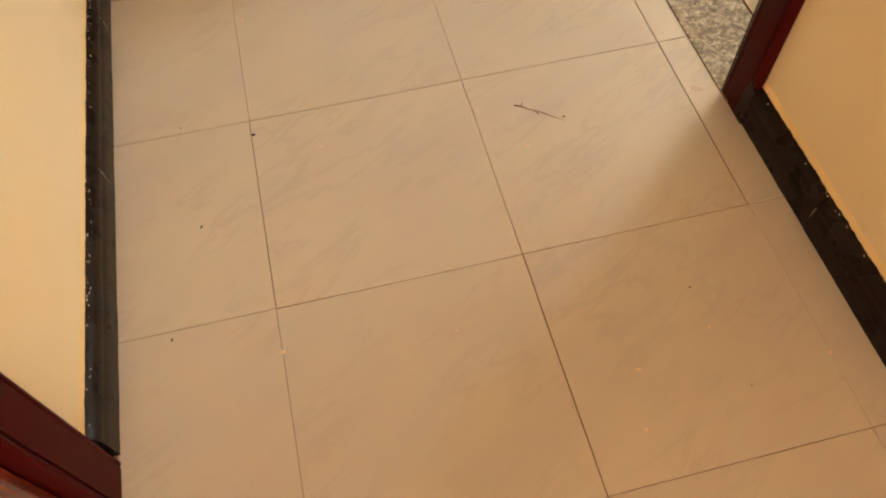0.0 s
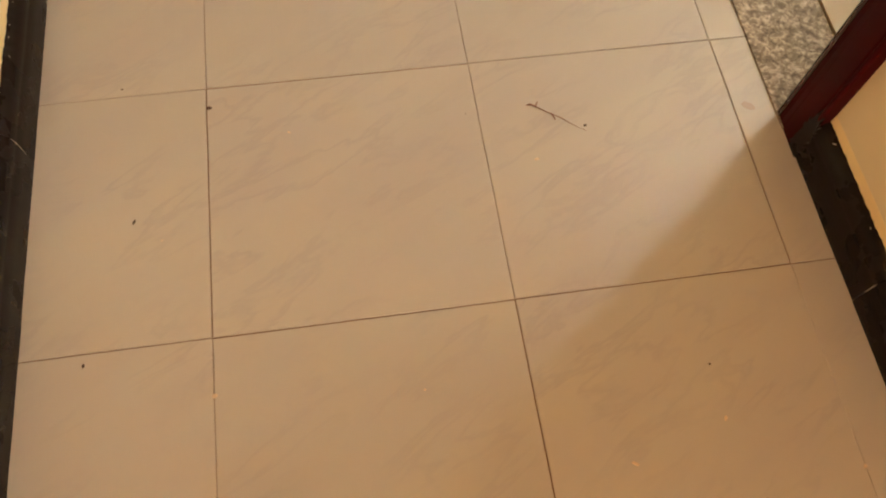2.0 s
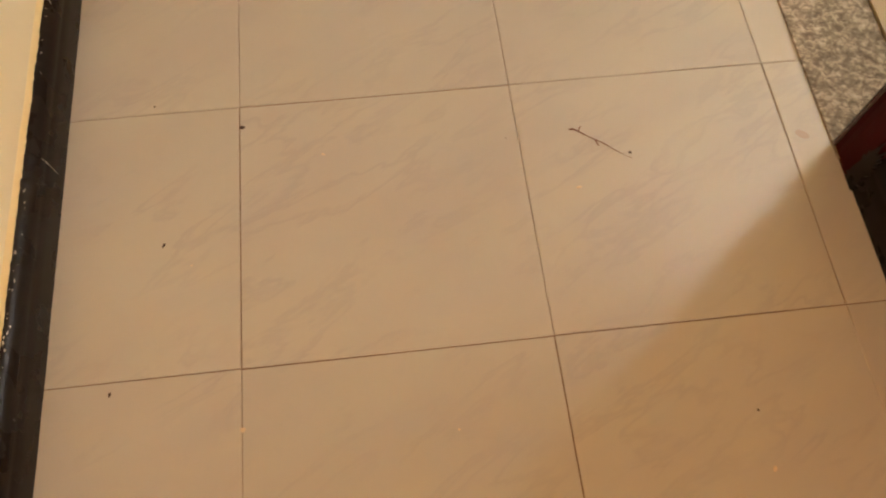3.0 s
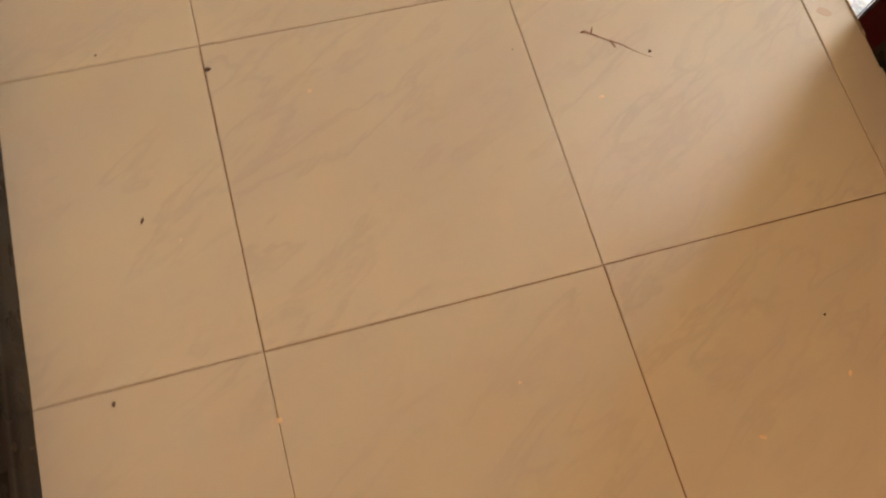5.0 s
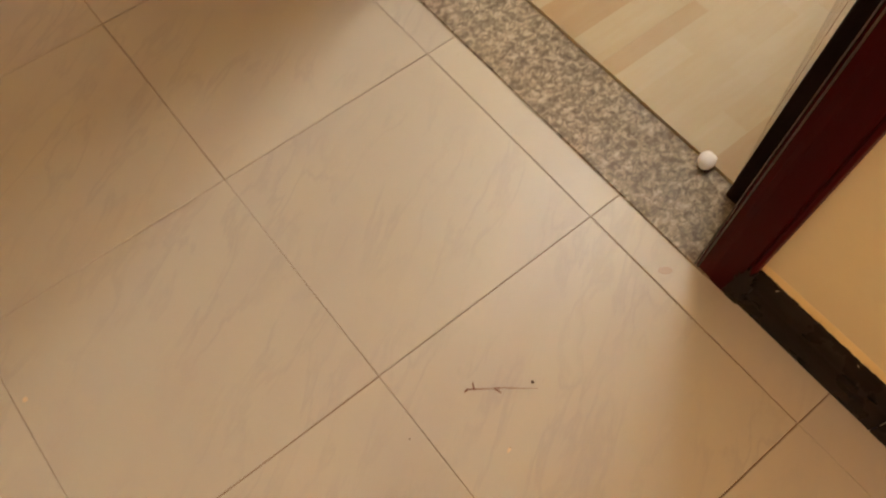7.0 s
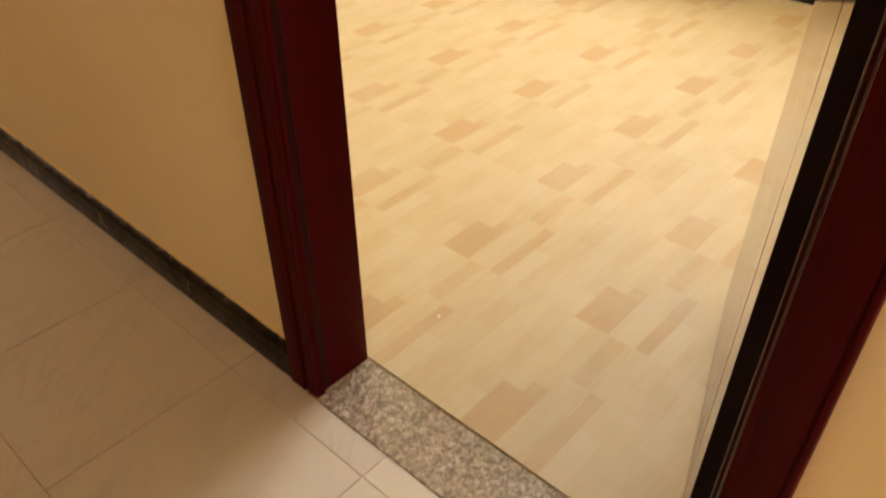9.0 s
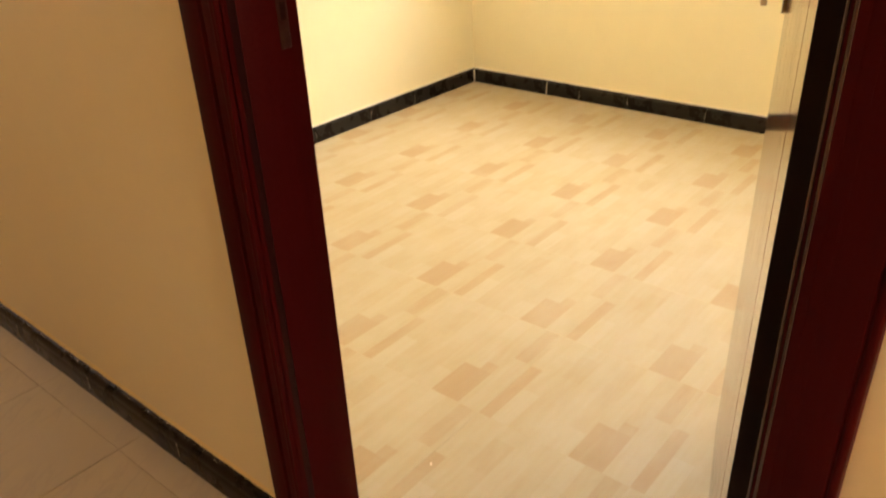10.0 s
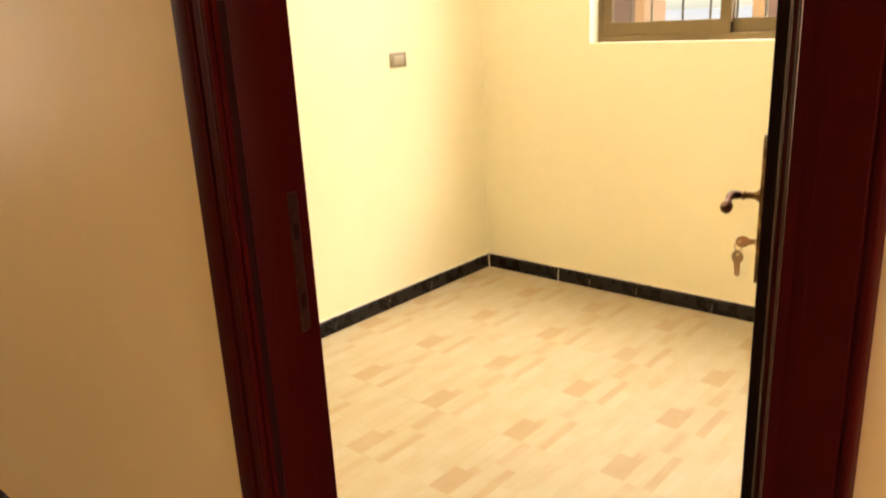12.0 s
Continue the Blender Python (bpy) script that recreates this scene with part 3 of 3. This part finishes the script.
def key_shape(bm, at, turn, blade):
    """A flat key: a round bow with a hole and a blade, lying in its own x-z plane."""
    N = 20
    th = 0.0011
    for sy in (-th, th):
        inner = [bm.verts.new(at @ Vector((0.0105 + 0.0026 * math.cos(2 * math.pi * i / N) - 0.0055, sy, 0.0026 * math.sin(2 * math.pi * i / N)))) for i in range(N)]
        outer = [bm.verts.new(at @ Vector((0.0125 * math.cos(2 * math.pi * i / N), sy, 0.0108 * math.sin(2 * math.pi * i / N)))) for i in range(N)]
        for i in range(N):
            bm.faces.new((inner[i], inner[(i + 1) % N], outer[(i + 1) % N], outer[i]))
        if sy < 0:
            lo_i, lo_o = inner, outer
    for i in range(N):
        bm.faces.new((lo_i[i], lo_i[(i + 1) % N], inner[(i + 1) % N], inner[i]))
        bm.faces.new((lo_o[i], lo_o[(i + 1) % N], outer[(i + 1) % N], outer[i]))
    teeth = [(-0.011, 0.0056), (-0.011, -0.0056), (-0.011 - blade * 0.3, -0.0056), (-0.011 - blade * 0.4, -0.0038), (-0.011 - blade * 0.5, -0.0054),
             (-0.011 - blade * 0.65, -0.0034), (-0.011 - blade * 0.8, -0.0050), (-0.011 - blade, -0.003), (-0.011 - blade, 0.0054)]
    a = [bm.verts.new(at @ Vector((x, -0.0010, z))) for x, z in teeth]
    b = [bm.verts.new(at @ Vector((x, 0.0010, z))) for x, z in teeth]
    for i in range(len(a)):
        bm.faces.new((a[i], a[(i + 1) % len(a)], b[(i + 1) % len(a)], b[i]))
    bm.faces.new(a)
    bm.faces.new(b)


bm = bmesh.new()
key_shape(bm, Matrix.Translation((PXC, 0.031, KZ)) @ Matrix.Rotation(radians(90), 4, "Z") @ Matrix.Rotation(radians(20), 4, "X"), 0, 0.012)
on_leaf("key", bm, M_KEY, "worn key standing in the lock", smooth=False)
bm = bmesh.new()
ring = [(PXC, 0.0375 + 0.007 * math.cos(2 * math.pi * i / 16), KZ - 0.0085 + 0.0095 * math.sin(2 * math.pi * i / 16)) for i in range(17)]
tube(bm, ring, [0.0008] * 17, 6, cap=False)
on_leaf("key_ring", bm, M_KEY, "thin wire key ring")
bm = bmesh.new()
key_shape(bm, Matrix.Translation((PXC, 0.038, KZ - 0.030)) @ Matrix.Rotation(radians(74), 4, "Z") @ Matrix.Rotation(radians(-90), 4, "Y"), 0, 0.026)
on_leaf("key", bm, M_KEY, "worn spare key hanging from the ring", smooth=False)
for z in (0.25, 1.80):
    bm = bmesh.new()
    tube(bm, [(-0.004, -0.004, z - 0.05), (-0.004, -0.004, z + 0.05)], [0.006, 0.006], 12)
    on_leaf("hinge", bm, M_KNOB, "dark hinge knuckle")

# ---- closed door across the hall ----
door2 = tagged(empty("door_2", "closed dark mahogany door in the hall wall", "door", Matrix.Translation((HX0, -0.26, 0))), kind="structure")
obs = []
for side, y in ((1, LD1), (-1, LD0)):
    bm = bmesh.new()
    extrude_profile(bm, [(HX0 + a, y + side * b) for a, b in casing_profile(0.078)], 0.0, DTOP + 0.078)
    obs.append(part("casing", bm, M_WOOD, smooth=True))
    bm = bmesh.new()
    box(bm, HX0 - 0.149, HX0 + 0.001, *sorted((y, y + side * 0.029)), 0.0, DTOP)
    obs.append(part("lining", bm, M_WOOD))
bm = bmesh.new()
extrude_profile(bm, [(HX0 + a, DTOP + b) for a, b in casing_profile(0.078)], LD0, LD1, axis="y")
obs.append(part("casing_head", bm, M_WOOD, smooth=True))
bm = bmesh.new()
box(bm, HX0 - 0.042, HX0 - 0.004, LD0 + 0.003, LD1 - 0.003, 0.006, DTOP - 0.003)
bevelled(bm, 0.002, 2)
obs.append(part("door_leaf", bm, M_LEAF, label="closed glossy mahogany leaf"))
for ob in obs:
    reparent(ob, door2)

# ---- room window ----
win = tagged(empty("window_1", "bronze aluminium sliding window with steel bars outside", "window", Matrix.Translation((RX1 + 0.12, 1.835, WZ0))), kind="structure")
FX0, FX1 = RX1 + 0.082, RX1 + 0.150


def bar_part(name, boxes, material, bev=0.0015, label=""):
    bm = bmesh.new()
    for b in boxes:
        t = bmesh.new()
        box(t, *b)
        bevelled(t, bev, 1)
        me = bpy.data.meshes.new("tmp")
        t.to_mesh(me)
        t.free()
        bm.from_mesh(me)
        bpy.data.meshes.remove(me)
    return reparent(part(name, bm, material, label=label), win)


bar_part("window_frame", [(FX0, FX1, WY0, WY1, WZ0, WZ0 + 0.030), (FX0, FX1, WY0, WY1, WZ1 - 0.030, WZ1),
                          (FX0, FX1, WY1 - 0.026, WY1, WZ0 + 0.030, WZ1 - 0.030), (FX0, FX1, WY0, WY0 + 0.026, WZ0 + 0.030, WZ1 - 0.030)], M_ALU)


def sash(x0, x1, y0, y1, rail):
    z0, z1 = WZ0 + 0.0305, WZ1 - 0.0305
    ob = bar_part("sash", [(x0, x1, y0, y1, z0, z0 + rail), (x0, x1, y0, y1, z1 - 0.055, z1), (x0, x1, y0, y0 + 0.05, z0 + rail, z1 - 0.055),
                           (x0, x1, y1 - 0.05, y1, z0 + rail, z1 - 0.055)], M_ALU)
    bm = bmesh.new()
    xm = (x0 + x1) / 2
    box(bm, xm - 0.0025, xm + 0.0025, y0 + 0.0502, y1 - 0.0502, z0 + rail + 0.0002, z1 - 0.0552)
    g = part("pane", bm, M_GLASS)
    g.visible_shadow = False
    g.parent = ob
    g.matrix_parent_inverse = Matrix.Identity(4)
    return ob


sash(FX0 + 0.004, FX0 + 0.030, 1.820, WY1 - 0.027, 0.062)
sash(FX0 + 0.036, FX0 + 0.062, WY0 + 0.027, 1.868, 0.062)
bar_part("seal", [(FX0 + 0.003, FX0 + 0.008, 1.8125, 1.8195, WZ0 + 0.0305, WZ0 + 0.078)], M_SEAL_AND_GAP, 0.0005)
grille = empty("window_grille", "thin painted steel security bars outside the window", "security grille", Matrix.Translation((RX1 + 0.185, 1.835, WZ0)))
for y in (1.31, 1.44, 1.57, 1.70, 1.83, 1.955, 2.09, 2.25, 2.36):
    bm = bmesh.new()
    tube(bm, [(RX1 + 0.185, y, WZ0 + 0.0005), (RX1 + 0.185, y, WZ1 - 0.001)], [0.0055, 0.0055], 10)
    reparent(part("bar", bm, M_BAR, smooth=True), grille)
for z in (WZ0 + 0.32, WZ0 + 0.85, WZ0 + 1.40):
    bm = bmesh.new()
    box(bm, RX1 + 0.1815, RX1 + 0.1885, WY0 + 0.001, WY1 - 0.001, z, z + 0.02)
    reparent(part("cross_bar", bm, M_BAR), grille)

# ---- bulb hanging in the room ----
lamp = empty("pendant_lamp", "bare lit white bulb hanging on a short cord from the ceiling", "pendant lamp", Matrix.Translation((2.744, 1.80, TOP)))
for name, zs, rs, material, label in (
        ("ceiling_rose", (-0.0005, -0.018, -0.030, -0.034), (0.045, 0.045, 0.030, 0.010), M_WHITE, ""),
        ("cord", (-0.035, BULB_Z + 0.135 - TOP), (0.0030, 0.0030), M_WHITE, "thin white cord"),
        ("holder", (BULB_Z + 0.134 - TOP, BULB_Z + 0.128 - TOP, BULB_Z + 0.075 - TOP), (0.010, 0.019, 0.020), M_WHITE, ""),
        ("bulb", tuple(BULB_Z - TOP + dz for dz in (0.074, 0.055, 0.032, 0.014, -0.004, -0.020, -0.031, -0.035)), (0.014, 0.017, 0.026, 0.033, 0.035, 0.029, 0.017, 0.004), M_OPAL, "glowing opal bulb")):
    bm = bmesh.new()
    tube(bm, [(2.744, 1.80, TOP + z) for z in zs], rs, 24)
    ob = reparent(part(name, bm, material, smooth=True, label=label), lamp)
    if name == "bulb":
        ob.visible_shadow = False

# outside: the neighbouring house front and the ground
structure("ground", [(RX1 + 0.2, 400, -400, 400, -0.5, -0.13), (-400, HX0 - 0.15, -400, 400, -0.5, -0.13)], M_GROUND, "pale concrete yard outside", "ground")
for y0, y1 in ((2.90, 3.32), (1.80, 2.20)):
    col = empty("pillar", "rose-brown rendered pillar with apricot edges outside the window", "pillar", Matrix.Translation((5.6, (y0 + y1) / 2, -0.13)), group="pillars outside the window")
    bm = bmesh.new()
    box(bm, 5.5, 5.8, y0 + 0.07, y1 - 0.07, -0.13, 3.2)
    bevelled(bm, 0.006, 1)
    reparent(part("shaft", bm, M_PINK), col)
    for yy in (y0, y1 - 0.07):
        bm = bmesh.new()
        box(bm, 5.49, 5.81, yy, yy + 0.0695, -0.13, 3.2)
        bevelled(bm, 0.006, 1)
        reparent(part("edge_strip", bm, M_ORANGE), col)

# ---- wall switch ----
sw = empty("light_switch", "champagne grey light switch on the cream wall", "light switch", Matrix.Translation((3.428, RY1, 1.257)))
bm = bmesh.new()
box(bm, 3.372, 3.484, RY1 - 0.009, RY1 - 0.0002, 1.222, 1.292)
bevelled(bm, 0.003, 2)
reparent(part("switch_plate", bm, M_SWITCH, smooth=True), sw)
bm = bmesh.new()
box(bm, 3.395, 3.461, RY1 - 0.0125, RY1 - 0.0091, 1.236, 1.278)
bevelled(bm, 0.0015, 2)
reparent(part("rocker", bm, M_ROCKER, smooth=True, label="paler switch rocker"), sw)

# ---- loose bits on the hall floor ----
def bit(name, label, category, x, y, size, material, seed, z=0.0, squash=0.5, length=1.0, turn=0.0, group=""):
    rnd = random.Random(seed)
    bm = bmesh.new()
    bmesh.ops.create_icosphere(bm, subdivisions=2, radius=1.0)
    for v in bm.verts:
        v.co *= 1 + 0.35 * noise.noise(v.co * 1.7 + Vector((seed * 1.3, 0, 0)))
        v.co = Vector((v.co.x * size * length, v.co.y * size, v.co.z * size * squash))
    low_z = min(v.co.z for v in bm.verts)
    for v in bm.verts:
        v.co.z -= low_z
    return tagged(part(name, bm, material, smooth=True, m=Matrix.Translation((x, y, z)) @ Matrix.Rotation(radians(turn), 4, "Z")), label, category, group)


twig_pts = [(0.886, 0.709), (0.893, 0.7035), (0.905, 0.695), (0.915, 0.688), (0.927, 0.679), (0.940, 0.668), (0.952, 0.658), (0.961, 0.651)]
bm = bmesh.new()
tube(bm, [(x, y, 0.0024 + 0.0008 * math.sin(i * 2.1)) for i, (x, y) in enumerate(twig_pts)], [0.0009, 0.0009, 0.0006, 0.0006, 0.0007, 0.0004, 0.0003, 0.0003], 8)
tube(bm, [(0.893, 0.7035, 0.0026), (0.8955, 0.7085, 0.003), (0.898, 0.7125, 0.0025)], [0.0012, 0.001, 0.0006], 7)
tube(bm, [(0.915, 0.688, 0.0026), (0.9175, 0.680, 0.0025), (0.9185, 0.6765, 0.0022)], [0.0012, 0.001, 0.0006], 7)
tube(bm, [(0.886, 0.709, 0.0024), (0.880, 0.7085, 0.002)], [0.0017, 0.0007], 7)
tagged(part("twig", bm, M_TWIG, smooth=True), "thin dry brown twig lying on the hall floor", "twig")
LOOSE = "loose grit on the hall floor"
for i, (x, y, s, ln, tn) in enumerate(((0.962, 0.662, 0.0021, 1.2, 0), (0.404, 0.762, 0.0028, 1.5, 10), (0.297, 0.583, 0.0016, 2.6, 70), (0.276, 0.812, 0.0014, 1.2, 0),
                                       (1.042, 0.275, 0.0016, 1.1, 0), (0.880, 0.614, 0.0010, 1.3, 0), (0.237, 0.384, 0.0018, 1.7, 80), (0.785, 0.705, 0.0009, 1, 0),
                                       (1.063, 0.100, 0.0012, 1, 0))):
    bit("grit", "small dark speck of grit on the hall tiles", "grit", x, y, s, M_SPECK, i, turn=tn, length=ln, group=LOOSE)
for i, (x, y, s, ln, tn) in enumerate(((0.414, 1.068, 0.0036, 1.1, 0), (1.042, 0.203, 0.0022, 1.8, 60), (0.912, 0.164, 0.0020, 2.6, -35), (0.888, 0.075, 0.0026, 1.4, 20),
                                       (0.401, 0.322, 0.0030, 1.2, 0), (0.519, 0.705, 0.0016, 1.8, -30), (0.877, 0.613, 0.0022, 1.9, 10), (1.226, 0.665, 0.0001, 1, 0),
                                       (0.665, 0.293, 0.0015, 1.2, 0), (0.335, 0.55, 0.0011, 1.6, 20), (1.20, 0.12, 0.0024, 1.3, 40))):
    if s > 0.0005:
        bit("plaster_crumb", "pale crumb of plaster on the hall tiles", "crumb", x, y, s, M_CRUMB, i + 20, turn=tn, length=ln, squash=0.35, group="plaster crumbs on the floor")
bit("plaster_crumb", "white crumb of plaster on the threshold's edge", "crumb", 1.4045, 0.7565, 0.0145, M_WHITE, 51, z=0.0036, squash=0.55, length=1.2, turn=30, group="plaster crumbs on the floor")
bit("plaster_crumb", "pale crumb of plaster on the room tiles", "crumb", 1.60, 1.375, 0.0028, M_CRUMB, 53, z=0.008, squash=0.4, length=2.0, turn=40, group="plaster crumbs on the floor")



def blot(bm, to_world, rx, ry, thick, seed, rag=0.35, n=28):
    """A thin patch with an uneven outline, lying in the plane that to_world gives."""
    lo, hi = [], []
    for i in range(n):
        a = 2 * math.pi * i / n
        r = 1 + rag * (0.5 * noise.noise(Vector((math.cos(a) * 2.5, math.sin(a) * 2.5, seed))) + 0.5 * noise.noise(Vector((math.cos(a) * 9, math.sin(a) * 9, seed))))
        lo.append(bm.verts.new(to_world @ Vector((rx * r * math.cos(a), ry * r * math.sin(a), 0))))
        hi.append(bm.verts.new(to_world @ Vector((rx * r * 0.97 * math.cos(a), ry * r * 0.97 * math.sin(a), thick))))
    for i in range(n):
        bm.faces.new((lo[i], lo[(i + 1) % n], hi[(i + 1) % n], hi[i]))
    bm.faces.new(lo)
    bm.faces.new(hi)


bm = bmesh.new()
blot(bm, Matrix.Identity(4), 0.0105, 0.0065, 0.00025, 4)
tagged(part("dried_splash", bm, M_STAIN, m=Matrix.Translation((1.2245, 0.666, 0.0)) @ Matrix.Rotation(radians(-35), 4, "Z")), "faint brown dried splash on the hall tiles", "stain")
bm = bmesh.new()
face_out = Matrix(((0, 0, -1, 0), (1, 0, 0, 0), (0, 1, 0, 0), (0, 0, 0, 1)))
blot(bm, Matrix.Translation((CX + 0.003, DY0 - 0.0655, 0.038)) @ face_out, 0.0145, 0.050, 0.0034, 9, 0.8, 90)
smear = reparent(part("paint_smear", bm, M_BLACK, label="ragged black paint smear over the foot of the casing"), door)

# ---- floor tiles ----
def tile_mesh(name, w, d, material, top=0.0, thick=0.010, cham=0.0009):
    bm = bmesh.new()
    o = [(0, 0), (w, 0), (w, d), (0, d)]
    i = [(cham, cham), (w - cham, cham), (w - cham, d - cham), (cham, d - cham)]
    lo = [bm.verts.new((x, y, top - thick)) for x, y in o]
    mi = [bm.verts.new((x, y, top - cham)) for x, y in o]
    hi = [bm.verts.new((x, y, top)) for x, y in i]
    for k in range(4):
        q = (k + 1) % 4
        bm.faces.new((lo[k], lo[q], mi[q], mi[k]))
        bm.faces.new((mi[k], mi[q], hi[q], hi[k]))
    bm.faces.new(hi)
    me = bpy.data.meshes.new(name)
    bmesh.ops.recalc_face_normals(bm, faces=bm.faces)
    bm.to_mesh(me)
    bm.free()
    me.materials.append(material)
    return me


hall_floor = bpy.data.objects["floor_hall"]
GAP = 0.00045
# tiles that were laid a little off, which leaves a wider joint beside them
SHIFT = {(1, 0): (-0.0002, -0.0007), (0, 1): (-0.0007, 0.0), (2, 0): (0.0007, 0.0), (2, -1): (0.0006, 0.0003), (2, 1): (-0.0001, 0.0003), (1, 2): (0.0, 0.0004), (3, 1): (0.0006, 0.0)}
cols = [(HX0 + 0.002, 0.400), (0.400, 0.8035), (0.8035, 1.2005), (1.2005, 1.2745)]
col_mesh = [tile_mesh("hall_tile", b - a - 2 * GAP, 0.3985 - 2 * GAP, M_TILE) for a, b in cols]
rt = random.Random(4)
for c, (a, b) in enumerate(cols):
    for r in range(-5, 11):
        y = 0.001 + r * 0.3990
        me = col_mesh[c]
        t = new("tile", me)
        dx, dy = SHIFT.get((c, r), (rt.uniform(-0.0002, 0.0002), rt.uniform(-0.0002, 0.0002)))
        t.matrix_world = Matrix.Translation((a + GAP + dx, y + GAP + dy, rt.uniform(-0.0003, 0.0))) @ Matrix.Rotation(rt.uniform(-0.0006, 0.0006), 4, "Z")
        t.parent = hall_floor

# room tiles, glazed with a print of short parquet strips (all in centimetres of a 39.5 cm tile)
TP, TQ = 0.3925, 0.397
bands = [(0.0, 1.6, [(0, 23, .35), (23, 40, .45)]), (1.6, 5.6, [(0, 8, .2), (8, 23.5, .3), (23.5, 40, .78)]), (5.6, 6.6, [(0, 14, .25), (14, 40, .4)]),
         (6.6, 10.4, [(0, 14.2, 1.0), (14.2, 18, .8), (18, 40, .42)]), (10.4, 15.2, [(0, 14.2, 1.0), (14.2, 30, .25), (30, 40, .12)]),
         (15.2, 20.5, [(0, 9, .15), (9, 29, .42), (29, 40, .35)]), (20.5, 26, [(0, 17, .3), (17, 40, .2)]), (26, 31.6, [(0, 24, .38), (24, 35, .5), (35, 40, .3)]),
         (31.6, 36.6, [(0, 14, .02), (14, 31, .33), (31, 40, .22)]), (36.6, 40, [(0, 23.2, .85), (23.2, 40, .3)])]


def print_tile(w, d):
    bm = bmesh.new()
    lay = bm.loops.layers.float_color.new("tone")
    sx, sy = w / 40.0, d / 40.0

    def quad(pts, tone):
        f = bm.faces.new([bm.verts.new(p) for p in pts])
        for lp in f.loops:
            lp[lay] = (tone, tone, tone, 1)
    z, e = 0.008, 0.0002
    for y0, y1, parts in bands:
        for x0, x1, tone in parts:
            a0, a1 = max(x0 * sx, e), min(x1 * sx, w - e)
            b0, b1 = max(y0 * sy, e), min(y1 * sy, d - e)
            quad([(a0, b0, z), (a1, b0, z), (a1, b1, z), (a0, b1, z)], tone)
    o = [(0, 0), (w, 0), (w, d), (0, d)]
    i = [(e, e), (w - e, e), (w - e, d - e), (e, d - e)]
    for k in range(4):
        q = (k + 1) % 4
        quad([(*o[k], z - e), (*o[q], z - e), (*i[q], z), (*i[k], z)], 0.4)
        quad([(*o[k], 0.0), (*o[q], 0.0), (*o[q], z - e), (*o[k], z - e)], 0.4)
    me = bpy.data.meshes.new("room_tile")
    bm.to_mesh(me)
    bm.free()
    me.materials.append(M_PRINT)
    return me


room_floor = bpy.data.objects["floor_room"]
pm = print_tile(TP - 0.0002, TQ - 0.0002)
for i in range(7):
    for j in range(-3, 6):
        t = new("tile", pm)
        t.matrix_world = Matrix.Translation((1.4092 + i * TP + 0.0001, 0.998 + j * TQ + 0.0001, rt.uniform(-0.0002, 0.0)))
        t.parent = room_floor
